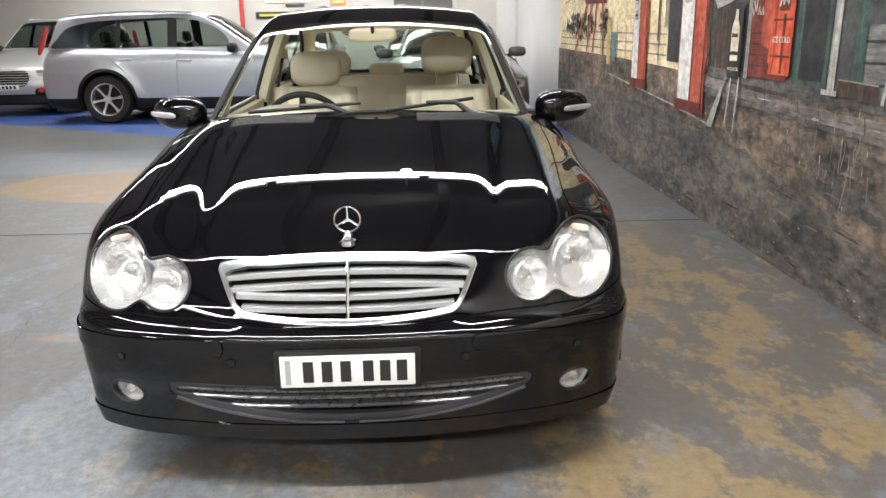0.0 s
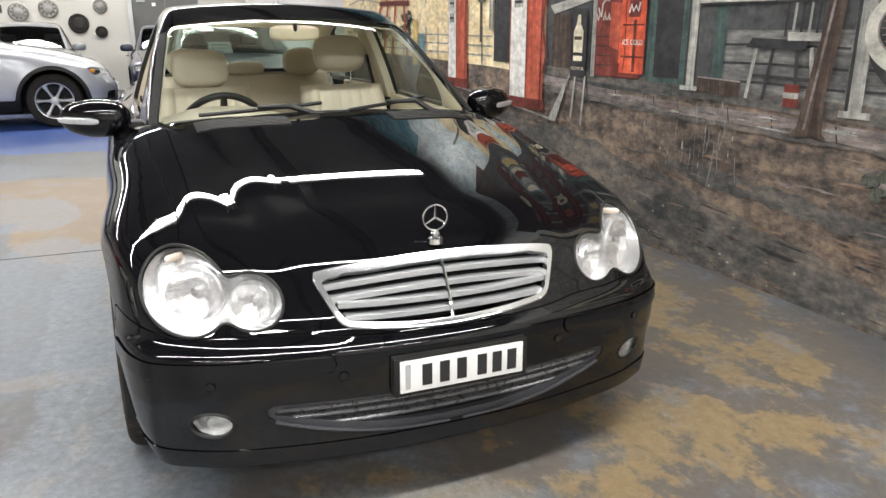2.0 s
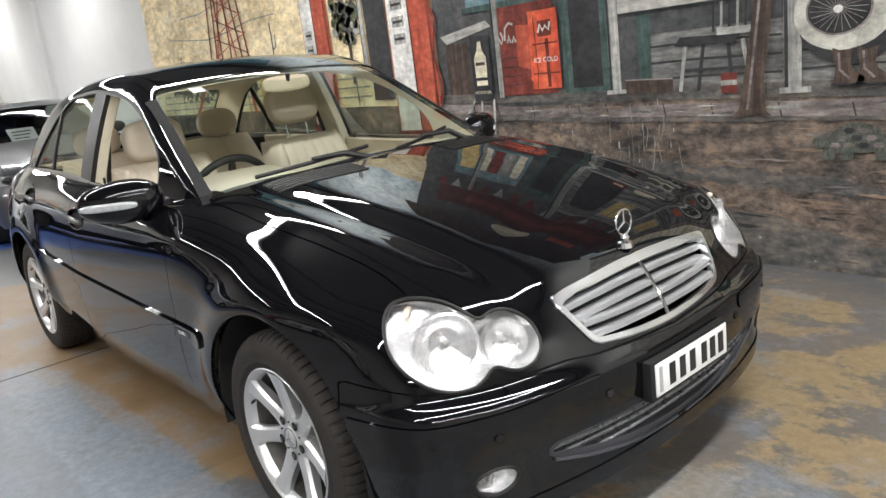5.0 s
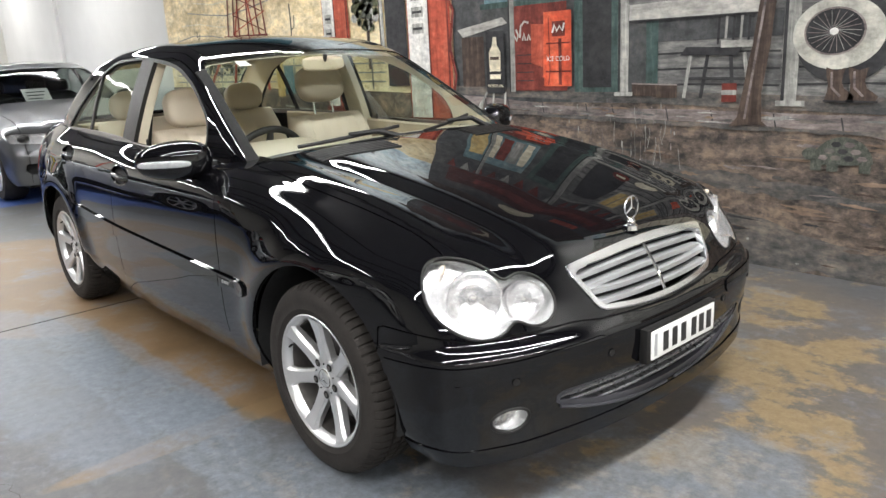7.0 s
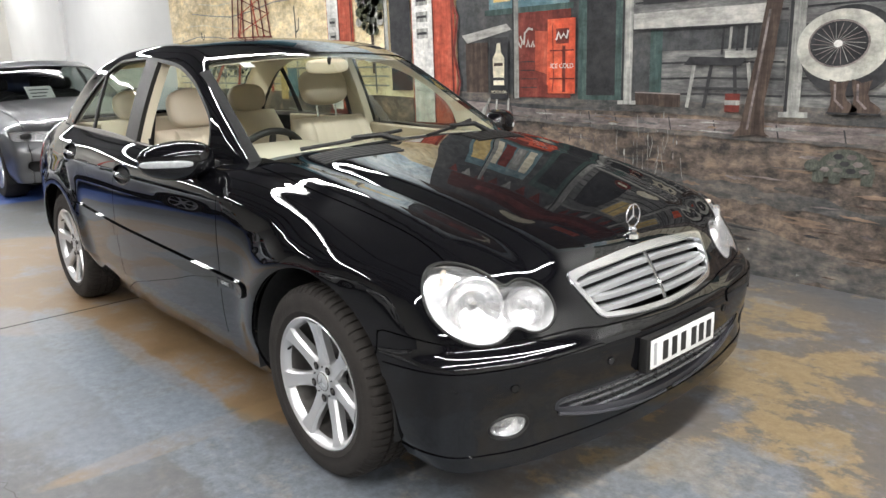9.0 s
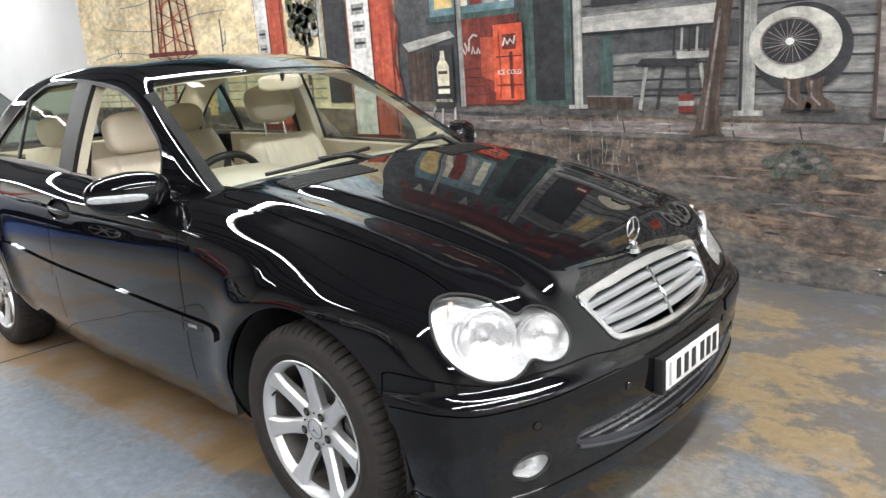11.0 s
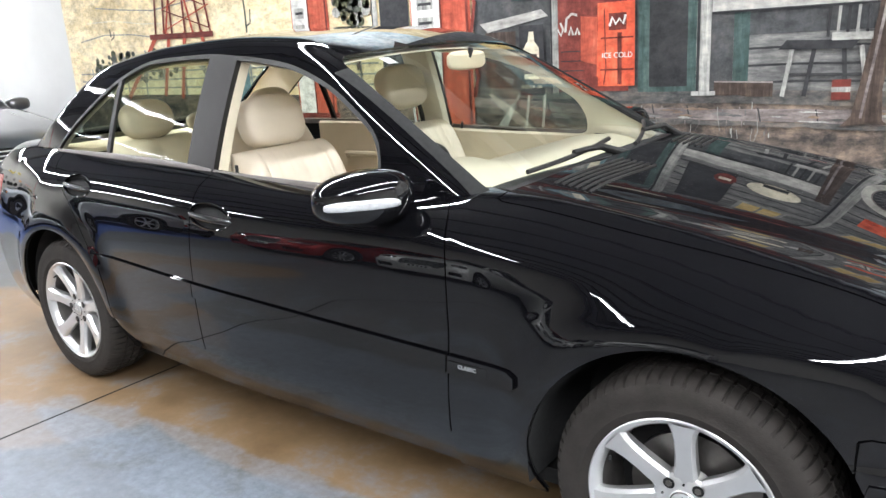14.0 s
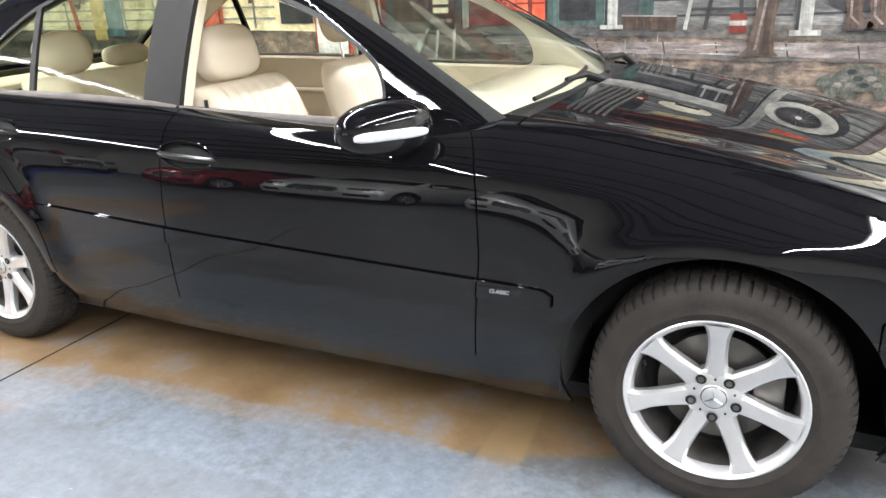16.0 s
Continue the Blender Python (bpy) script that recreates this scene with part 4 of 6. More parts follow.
    for s in both:
        gh.panel("window_trim", sframe, BLACK, car, (s,), .001, rim=.012)
        gh.panel("pillar_cover", bpil, SATIN_BLACK, car, (s,), .002, rim=.02, label="satin black pillar cover")
        gh.panel("window_divider", qbar, BLACK, car, (s,), .002, rim=.012)
        gh.panel("rear_door_glass", rwin, SIDE_GLASS, car, (s,), -.006, rim=0).visible_shadow = False
        gh.panel("quarter_glass", qwin, SIDE_GLASS, car, (s,), -.006, rim=0).visible_shadow = False
        if s > 0:
            gh.panel("front_door_glass", fwin, SIDE_GLASS, car, (s,), -.006, rim=0).visible_shadow = False
        for x0, x1 in ((-1.700, -.985), (-2.90, -1.712)):
            bm, prev = bmesh.new(), None
            for x in np.linspace(x0, x1, 24):
                z = WINDOW_LOW(x) - .003
                y = skin_y(cabin, x, z)
                ring = [bm.verts.new((x, s * (y + dy), z + dz)) for dy, dz in ((-.012, .008), (.003, .010), (.0075, .003), (.008, -.014), (.004, -.018), (-.012, -.018))]
                if prev:
                    for i in range(6):
                        bm.faces.new((prev[i], prev[(i + 1) % 6], ring[(i + 1) % 6], ring[i]))
                prev = ring
            bmesh.ops.recalc_face_normals(bm, faces=bm.faces)
            part("window_strip", bm, STRIP, car, "dull grey-brown strip below the side windows")
    inner = G + sframe + bpil + aframe
    gh.panel("headlining", inner, LINING, car, both, -.028, rim=0, flip=True, label="pale fabric headlining and pillar trim")
    return car, sh, gh


saloon, SKIN, CABIN_SKIN = build_saloon()
wheel = build_wheel()
wheel.parent = saloon
wheel.location = (0, -.755, .316)
for x, y, r in ((-2.715, -.705, 25), (0, .755, 180), (-2.715, .705, 190)):
    copy_thing(wheel, pose(x, y, .316, 0, r if y < 0 else 0, 180 if y > 0 else 0)).parent = saloon


# ---- inside the saloon ----
def screen_x(y, z):
    return -.47 - (z - .97) * 1.83 - .35 * y * y


def cushion(rx, ry, rz, pleats, m, e=.45, depth=.008):
    """A padded, pleated block."""
    bm = bmesh.new()
    nu, nv = 96, 24
    for side in (1, -1):
        rows = []
        for j in range(nv + 1):
            v = math.sin(math.pi / 2 * (2 * j / nv - 1))
            row = []
            for i in range(nu + 1):
                u = math.sin(math.pi / 2 * (2 * i / nu - 1))
                x = side * rx * ((1 - abs(u) ** 6) * (1 - abs(v) ** 6)) ** .5
                if side > 0:
                    soft = max(0, 1 - abs(v) ** 8)
                    if abs(u) < .62:
                        x -= depth * soft * (1 - abs(math.sin(pleats * math.pi * (u + .62) / 1.24)) ** .45)
                    else:
                        x += .32 * rx * soft * math.sin((abs(u) - .62) / .38 * math.pi) - depth * soft * max(0, 1 - (abs(u) - .62) / .04)
                row.append(bm.verts.new((x, ry * u * (1 - .10 * max(0, v)), rz * v)))
            rows.append(row)
        for a, b in zip(rows, rows[1:]):
            for i in range(nu):
                bm.faces.new((a[i], a[i + 1], b[i + 1], b[i]))
    bmesh.ops.remove_doubles(bm, verts=bm.verts, dist=1e-4)
    bmesh.ops.recalc_face_normals(bm, faces=bm.faces)
    bm.transform(m)
    return bm


def front_seat(y, dx, dz):
    s = part("front_seat", cushion(.085, .255, .325, 5, Matrix.Translation((-1.64 + dx, y, .70)) @ pose(0, 0, 0, 0, -19, 0)), LEATHER, saloon, "cream leather front seat with pleated back")
    part("seat_cushion", cushion(.085, .26, .27, 5, Matrix.Translation((-1.31 + dx, y, .47)) @ pose(0, 0, 0, 0, -82, 0)), LEATHER, s)
    bm = blob_mesh(.062, .142, .098, .62, .62, 40, 22, Matrix.Translation((-1.775 + dx, y, 1.102 + dz)) @ pose(0, 0, 0, 0, -14, 0))
    part("headrest", bm, LEATHER, s)
    for d in (-.06, .06):
        part("headrest_post", tube([(-1.745 + dx, y + d, .96), (-1.765 + dx, y + d, 1.06 + dz)], .006, 8), CHROME, s)
    part("seat_base", box(-1.60, -1.08, y - .2, y + .2, .26, .44, .02), BLACK, s)
    return s


front_seat(-.365, 0, 0)
front_seat(.375, .04, .07)
bench = part("rear_seat", cushion(.09, .62, .32, 16, Matrix.Translation((-2.52, 0, .72)) @ pose(0, 0, 0, 0, -22, 0)), LEATHER, saloon, "cream leather rear bench")
part("bench_cushion", cushion(.09, .62, .27, 14, Matrix.Translation((-2.20, 0, .48)) @ pose(0, 0, 0, 0, -80, 0)), LEATHER, bench)
for y in (-.36, .36):
    part("headrest", blob_mesh(.07, .125, .088, .8, .8, 36, 20, Matrix.Translation((-2.62, y, 1.10)) @ pose(0, 0, 0, 0, -10, 0)), LEATHER, bench)
part("headrest", blob_mesh(.05, .12, .045, .7, .7, 36, 20, Matrix.Translation((-2.66, 0, 1.06))), LEATHER, bench)
part("parcel_shelf", box(-3.10, -2.76, -.56, .56, .975, .995, .005), TRIM, saloon)
part("cabin_floor", box(-2.6, -.78, -.70, .70, .235, .262), CARPET, saloon, smooth=False)
part("bulkhead", box(-.80, -.74, -.66, .66, .25, .90), DARK, saloon, smooth=False)
part("rear_bulkhead", box(-3.14, -3.10, -.56, .56, .3, .985), DARK, saloon, smooth=False)
part("centre_console", box(-1.75, -1.02, -.10, .10, .26, .56, .03), TRIM, saloon)
part("armrest", box(-1.85, -1.52, -.075, .075, .56, .66, .03), LEATHER, saloon)
part("gear_lever", tube([(-1.25, 0, .55), (-1.26, 0, .66), (-1.27, 0, .70)], [.012, .014, .024], 12), BLACK, saloon)
# dashboard: a soft shelf with a hood over the dials
bm = bmesh.new()
rows = []
for i in range(41):
    y = -.655 + 1.31 * i / 40
    hood_k = math.exp(-((y + .365) / .20) ** 4)
    fall = .35 * y * y
    prof = [(-.60 - fall * .9, .925), (-.68 - fall, .945), (-.84, .945 + .012 * hood_k), (-.94, .940 + .042 * hood_k), (-1.03 - .03 * hood_k, .925 + .045 * hood_k), (-1.06 - .04 * hood_k, .90 + .03 * hood_k), (-1.02, .84), (-1.00, .74), (-.95, .60), (-.86, .50)]
    rows.append([bm.verts.new((x, y, z)) for x, z in prof])
for a, b in zip(rows, rows[1:]):
    for i in range(len(a) - 1):
        bm.faces.new((a[i], a[i + 1], b[i + 1], b[i]))
bmesh.ops.recalc_face_normals(bm, faces=bm.faces)
part("dashboard", bm, DASH, saloon, "beige padded dashboard")
part("instrument_panel", box(-1.055, -1.045, -.52, -.21, .84, .925, .003), DARK, saloon)
for y in (-.15, .15, .55):
    part("air_vent", box(-1.045, -1.02, y - .06, y + .06, .82, .875, .006), BLACK, saloon)
wheel_m = Matrix.Translation((-1.12, -.345, .845)) @ pose(0, 0, 0, 0, -66, 0)
n = 48
bm = tube([(.19 * math.cos(2 * math.pi * i / n), .19 * math.sin(2 * math.pi * i / n), 0) for i in range(n + 1)], .0155, 12, None, False)
bm.transform(wheel_m)
sw = part("steering_wheel", bm, BLACK, saloon, "black leather steering wheel")
bm = blob_mesh(.085, .075, .035, .7, .7, 32, 16)
bm.transform(wheel_m @ Matrix.Translation((0, 0, -.02)))
part("wheel_boss", bm, TRIM, sw)
for a in (0, 90, 180, 270):
    c, s = math.cos(radians(a)), math.sin(radians(a))
    bm = tube([(.05 * c, .05 * s, -.02), (.18 * c, .18 * s, 0)], [.022, .014], 8)
    bm.transform(wheel_m)
    part("wheel_spoke", bm, BLACK, sw)
bm = tube([(0, 0, -.02), (0, 0, -.28)], .035, 12)
bm.transform(wheel_m)
part("steering_column", bm, BLACK, sw)
# beige trim inside the centre pillars
for s in (1, -1):
    bm = bmesh.new()
    rows = []
    for i in range(9):
        z = .93 + .40 * i / 8
        x = -1.70 + .05 * (z - .95)
        yo, yi = skin_y(cabin, x, z) - .014, skin_y(cabin, x, z) - .062
        rows.append([bm.verts.new(p) for p in ((x - .005, s * yo, z), (x - .005, s * yi - s * .0, z), (x - .03, s * (yi - .012), z), (x - .14, s * (yi - .012), z), (x - .16, s * yo, z))])
    for a, b in zip(rows, rows[1:]):
        for i in range(4):
            bm.faces.new((a[i], a[i + 1], b[i + 1], b[i]))
    bmesh.ops.recalc_face_normals(bm, faces=bm.faces)
    part("pillar_trim", bm, LINING, saloon)
# door linings
for s in (1, -1):
    for x0, x1, nm in ((-1.70, -.76, "front_door_lining"), (-2.55, -1.80, "rear_door_lining")):
        bm = bmesh.new()
        rows = []
        for i in range(13):
            x = x0 + (x1 - x0) * i / 12
            rows.append([bm.verts.new((x, s * (min(GLASS_W(x), .70) - dy), z)) for dy, z in ((.016, WINDOW_LOW(x) - .016), (.020, WINDOW_LOW(x) - .008), (.030, WINDOW_LOW(x) - .006), (.040, WINDOW_LOW(x) - .016), (.040, .80), (.055, .74), (.055, .68), (.035, .64), (.03, .40), (.02, .28))])
        for a, b in zip(rows, rows[1:]):
            for i in range(len(a) - 1):
                bm.faces.new((a[i], a[i + 1], b[i + 1], b[i]))
        bmesh.ops.recalc_face_normals(bm, faces=bm.faces)
        card = part(nm, bm, TRIM, saloon, "beige door lining")
        xm = (x0 + x1) / 2
        part("door_grip", tube([(xm - .18, s * .635, .80), (xm - .16, s * .60, .82), (xm + .16, s * .60, .82), (xm + .18, s * .635, .80)], .014, 8), TRIM, card)
    part("seat_belt", tube([(-1.80, s * .545, 1.20), (-1.79, s * .60, .95), (-1.74, s * .62, .48)], .011, 4), BLACK, saloon)
    part("belt_anchor", box(-1.83, -1.79, s * .545 - .02, s * .545 + .02, 1.16, 1.22, .008), TRIM, saloon)
    part("lock_button", tube([(-1.62, s * .672, .945), (-1.62, s * .672, .985)], .006, 8), BLACK, saloon)
part("interior_mirror", blob_mesh(.018, .115, .034, .6, .7, 32, 14, Matrix.Translation((screen_x(0, 1.285) - .06, 0, 1.285))), TRIM, saloon, "beige rear-view mirror")
part("mirror_stem", tube([(screen_x(0, 1.30) - .01, 0, 1.325), (screen_x(0, 1.285) - .05, 0, 1.295)], .01, 8), BLACK, saloon)

# wipers and stickers on the windscreen
for y0, y1, z0, z1 in ((-.50, -.03, .985, 1.018), (.07, .44, .99, 1.022)):
    pts = [(screen_x(y0 + (y1 - y0) * t, z0 + (z1 - z0) * t) + .016, y0 + (y1 - y0) * t, z0 + (z1 - z0) * t) for t in np.linspace(0, 1, 14)]
    arm = part("wiper", tube(pts, .0075, 8), BLACK, saloon, "black windscreen wiper")
    a = pts[6]
    part("wiper_arm", tube([(a[0], a[1], a[2] + .01), (a[0] + .03, a[1] + .12, a[2] + .012), (-.47, y1 - .02, .975), (-.45, y1 + .02, .962)], [.008, .011, .013, .018], 8), BLACK, arm)
bm = box(-.0005, .0005, -.032, .032, -.02, .02)
bm.transform(Matrix.Translation((screen_x(.387, 1.303) - .012, -.387, 1.303)) @ pose(0, 0, 0, 0, -61, 12))
lab = part("registration_label", bm, WHITE_PLASTIC, saloon, "small white label on the windscreen", False)
# badge on the wing moulding
y = skin_y(body, -.52, .54) + .0122
bm = box(-.605, -.485, -y - .0004, -y + .001, .532, .552)
bd = part("badge", bm, GLOSS_BLACK, saloon, "black badge with grey letters", False)
text_on("CLASSIC", .015, Matrix.Translation((-.545, -y - .001, .5415)) @ pose(0, 0, 0, 90, 0, 0) , SATIN, "badge_text", bd)


# ---- the mural ----
mural = thing("mural", "painted wall mural of an old roadside filling station", "mural", at=(0, 0, 0))
STEP = .0022


def painted(name, pts, layer, material, label=""):
    """A flat painted shape on the wall; pts are (along, up)."""
    bm = bmesh.new()
    y = WALL_Y - STEP * layer
    bm.faces.new([bm.verts.new((x, y, z)) for x, z in pts])
    bmesh.ops.recalc_face_normals(bm, faces=bm.faces)
    if bm.faces[:][0].normal.y > 0:
        bmesh.ops.reverse_faces(bm, faces=bm.faces)
    return part(name, bm, material, mural, label, False)


def rect(x0, x1, z0, z1, lean=0.0):
    return [(x0, z0), (x1, z0), (x1 + lean, z1), (x0 + lean, z1)]


def oval(cx, cz, rx, rz, n=40, a0=0, a1=360):
    return [(cx + rx * math.cos(radians(a0 + (a1 - a0) * i / n)), cz + rz * math.sin(radians(a0 + (a1 - a0) * i / n))) for i in range(n)]


def ragged(pts, amount, per=.12, seed=3):
    """An outline with a hand-painted, wavering edge."""
    rnd = random.Random(seed)
    out = []
    for (x0, z0), (x1, z1) in zip(pts, pts[1:] + pts[:1]):
        k = max(1, int(math.hypot(x1 - x0, z1 - z0) / per))
        for i in range(k):
            t = i / k
            out.append((x0 + (x1 - x0) * t + rnd.uniform(-amount, amount) * (i > 0), z0 + (z1 - z0) * t + rnd.uniform(-amount, amount) * (i > 0)))
    return out


def stroke(name, pts, width, layer, material):
    """A brush stroke along points."""
    left, right = [], []
    for i, (x, z) in enumerate(pts):
        x0, z0 = pts[max(i - 1, 0)]
        x1, z1 = pts[min(i + 1, len(pts) - 1)]
        d = math.hypot(x1 - x0, z1 - z0) or 1
        nx, nz = -(z1 - z0) / d * width / 2, (x1 - x0) / d * width / 2
        left.append((x + nx, z + nz))
        right.append((x - nx, z - nz))
    return painted(name, left + right[::-1], layer, material)


SAND = brushed("sand paint", (.52, .40, .20), (.72, .60, .38), (.84, .75, .54), (1.2, 1, 3.5))
SKY = brushed("sky paint", (.35, .55, .66), (.62, .70, .72), (.78, .80, .78), (.7, 1, 1.6))
DIRT = brushed("dirt paint", (0.034, 0.031, 0.030), (0.118, 0.094, 0.078), (0.245, 0.182, 0.136), (1.3, 1, 3.6), fine=.5, tight=.6)
MURK = brushed("dark dirt paint", (0.043, 0.045, 0.047), (0.095, 0.09, 0.084), (0.175, 0.148, 0.125), (1.2, 1, 4), fine=.5, tight=.6)
KERB = brushed("kerb paint", (0.0675, 0.0607, 0.0607), (0.162, 0.135, 0.128), (0.27, 0.235, 0.222), (1.0, 1, 5), tight=.6)
BOARD = brushed("grey board paint", (0.050, 0.050, 0.051), (0.145, 0.144, 0.140), (0.30, 0.293, 0.27), (.9, 1, 9))
# dark tones lifted: the haze of glare on the wall is in this colour
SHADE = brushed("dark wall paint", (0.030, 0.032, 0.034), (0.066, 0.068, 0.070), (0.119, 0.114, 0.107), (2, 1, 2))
TEAL = brushed("dark green paint", (0.0192, 0.032, 0.0304), (0.048, 0.08, 0.0736), (0.104, 0.144, 0.128), (6, 1, 1))
POST = brushed("weathered post paint", (.10, .10, .095), (.27, .27, .25), (.48, .47, .43), (16, 1, 1.2))
PALE = brushed("pale beam paint", (.22, .22, .205), (.38, .37, .34), (.52, .50, .46), (1, 1, 8))
RED = brushed("red paint", (.22, .040, .024), (.38, .078, .045), (.50, .15, .09), (6, 1, 1.5))
DEEP_RED = brushed("deep red paint", (0.065, 0.0156, 0.013), (0.143, 0.0312, 0.0234), (0.221, 0.0585, 0.0455), (4, 1, 2))
DARK_RED = brushed("faded dark red paint", (.035, .012, .010), (.075, .022, .018), (.12, .04, .034), (4, 1, 2))
BRIGHT_RED = brushed("bright red paint", (.36, .05, .025), (.56, .09, .042), (.66, .16, .08), (4, 1, 1.5))
CREAM = brushed("cream paint", (.50, .45, .33), (.68, .62, .47), (.78, .73, .60), (1, 1, 7))
WHITE = brushed("white paint", (.42, .42, .39), (.60, .59, .56), (.72, .71, .68), (5, 1, 2))
WHITEWALL = brushed("whitewall paint", (.26, .255, .22), (.44, .43, .38), (.56, .55, .49), (3, 1, 3))
TEAL_SKY = brushed("teal sky paint", (.07, .19, .25), (.13, .30, .36), (.28, .44, .48), (.7, 1, 1.6))
EARTH = brushed("earth paint", (.10, .075, .058), (.19, .135, .098), (.27, .20, .145), (1, 1, 5))
# black raised towards grey, with the wall's glare haze mixed into the paint
INKY = brushed("black paint", (0.016, 0.016, 0.018), (0.034, 0.034, 0.036), (0.045, 0.045, 0.045), (3, 1, 3))
BARK = brushed("bark paint", (0.0252, 0.0182, 0.014), (0.063, 0.0448, 0.0364), (0.126, 0.0924, 0.0728), (14, 1, 1.4))
LEAF = brushed("bush paint", (0.0168, 0.0224, 0.014), (0.07, 0.077, 0.0448), (0.224, 0.21, 0.126), (7, 1, 7), fine=.7)
GOLD = brushed("yellow paint", (.40, .26, .07), (.56, .41, .16), (.64, .53, .30), (3, 1, 3))
BLUE = brushed("pale blue paint", (.06, .12, .15), (.12, .20, .22), (.25, .31, .32), (2, 1, 2))
GREYGREEN = brushed("tortoise paint", (0.026, 0.0286, 0.026), (0.0715, 0.078, 0.065), (0.143, 0.15, 0.117), (10, 1, 10), fine=.7)

M0, M1, TOP = -8.05, 1.05, CEILING - .23
painted("sky", rect(M0, M1, 2.15, TOP), 1, SKY, "pale blue and cream painted sky")
painted("upper_sky", ragged([(M0, 2.95), (-6.2, 2.85), (-5.2, 3.0), (-4.5, 3.25), (-4.3, TOP), (M0, TOP)], .04, .2, 2), 2, TEAL_SKY, "painted teal upper sky")
painted("desert", ragged(rect(M0, -2.2, .6, 2.6), .03, .3, 1), 2, SAND, "painted cream desert")
for k in range(7):
    z = 1.62 + .14 * k
    stroke("dune_line", [(M0 + .3 + .5 * i + .2 * k, z + .05 * math.sin(i * 1.3 + k)) for i in range(4 + k % 3)], .012, 3, CREAM if k % 2 else POST)
painted("dirt", [(M0, 0), (M1, 0), (M1, .97), (-2.6, .97), (-3.4, 1.0), (-5.0, 1.03), (M0, 1.06)], 3, DIRT, "painted brown dirt road")
painted("dark_dirt", ragged([(M0, 0), (M1, 0), (M1, .16), (.2, .22), (-.9, .42), (-2.2, .62), (M0, .75)], .03, .18, 4), 4, MURK)
painted("rut", ragged([(-1.3, .50), (-.2, .44), (.9, .34), (1.04, .38), (.2, .50), (-1.0, .57)], .02, .1, 5), 5, MURK)
rnd = random.Random(11)


def dab(name, x, z, length, width, layer, material, tilt=0.0):
    """A tapering stroke of a dry brush."""
    top, low = [], []
    n = 9
    for i in range(n + 1):
        u = i / n
        w = width * (math.sin(math.pi * min(1, u * 1.05 + .02)) ** .7) * rnd.uniform(.55, 1.2) / 2
        bx, bz = x + length * u, z + tilt * length * u + rnd.uniform(-.15, .15) * width
        top.append((bx, bz + w + .0004))
        low.append((bx, bz - w - .0004))
    return painted(name, top + low[::-1], layer, material)


for k in range(150):
    x, z = rnd.uniform(-3.4, .95), rnd.uniform(.04, .80)
    near = z < .30
    dab("dirt_stroke", x, z, rnd.uniform(.06, .30), rnd.uniform(.006, .026), 5.2 + .012 * k, rnd.choice((MURK, MURK, DIRT, INKY, BARK) if near else (MURK, EARTH, EARTH, DIRT, KERB, BARK, EARTH)), rnd.uniform(-.10, .03))
for k in range(40):
    x, z = rnd.choice((-1.25, -1.0, -.70)) + rnd.gauss(0, .14), rnd.uniform(.45, .95)
    painted("pale_scuff", oval(x, z, rnd.uniform(.002, .006), rnd.uniform(.004, .026), 7, rnd.uniform(0, 90), 360 + rnd.uniform(0, 40)), 9 + .04 * k, rnd.choice((KERB, POST, BOARD)))
for k in range(26):
    x, z = -.85 + rnd.gauss(0, .17), rnd.uniform(.58, .93)
    stroke("pale_drip", [(x, z), (x + rnd.uniform(-.01, .01), z - rnd.uniform(.03, .10)), (x + rnd.uniform(-.03, .03), z - rnd.uniform(.10, .16))], rnd.uniform(.0015, .004), 11 + .03 * k, rnd.choice((KERB, POST)))
for k in range(26):
    x, z = rnd.uniform(-3.6, 1.0), rnd.uniform(.02, .3)
    painted("pale_fleck", oval(x, z, rnd.uniform(.006, .016), rnd.uniform(.004, .009), 7), 8, POST)

# the station building
painted("station_wall", rect(-2.56, .80, .93, 3.35), 4, SHADE, "painted dark timber station front")
painted("station_roof", [(-2.75, 3.1), (1.0, 3.1), (.7, 3.6), (-2.5, 3.6)], 5, BARK)
painted("porch_floor", [(-2.62, 1.05), (.83, .965), (.790, .880), (-2.62, .985)], 5.5, MURK)
painted("porch_edge", ragged([(-2.62, .985), (-1.4, .905), (.780, .878), (.770, .788), (-1.4, .845), (-2.66, .92)], .005, .12, 6), 6, KERB, "painted porch kerb")
for k in range(9):
    x = -2.3 + .33 * k + rnd.uniform(-.08, .08)
    stroke("kerb_joint", [(x, .93 - .035 * (x + 1.4)), (x + .02, .84 - .035 * (x + 1.4))], .008, 6.5, INKY)
for k in range(36):
    x = rnd.uniform(-2.4, .55)
    dab("kerb_dab", x, .885 - .028 * (x + 1.4) + rnd.uniform(-.03, .025), rnd.uniform(.05, .2), rnd.uniform(.006, .018), 6.6 + .01 * k, rnd.choice((MURK, BOARD, EARTH, POST)), -.02)
painted("porch_shadow", ragged([(-2.66, .915), (-1.4, .845), (.770, .788), (.770, .772), (-1.4, .815), (-2.66, .875)], .008, .07, 7), 7, MURK)
painted("door_panel", rect(-1.36, -1.0, 1.0, 2.3), 6, TEAL)
painted("door_panel", rect(-1.29, -1.06, 1.03, 2.2), 7, INKY)
painted("board_wall", rect(-.93, .10, .96, 2.35), 5, BOARD, "painted weathered grey boards")
painted("board_wall", rect(.10, .73, .94, 2.35), 5, BOARD)
for k in range(11):
    z = 1.04 + .092 * k
    for a, b in ((-.92, .04), (.14, .71)):
        stroke("board_joint", [(a, z), ((a + b) / 2, z + .006), (b, z - .004)], .012, 6, INKY)
painted("dark_gap", rect(-.925, -.80, .985, 1.43), 7.3, SHADE)
painted("green_post", ragged(rect(-.80, -.715, .985, 1.43), .004, .2, 18), 7.7, TEAL)
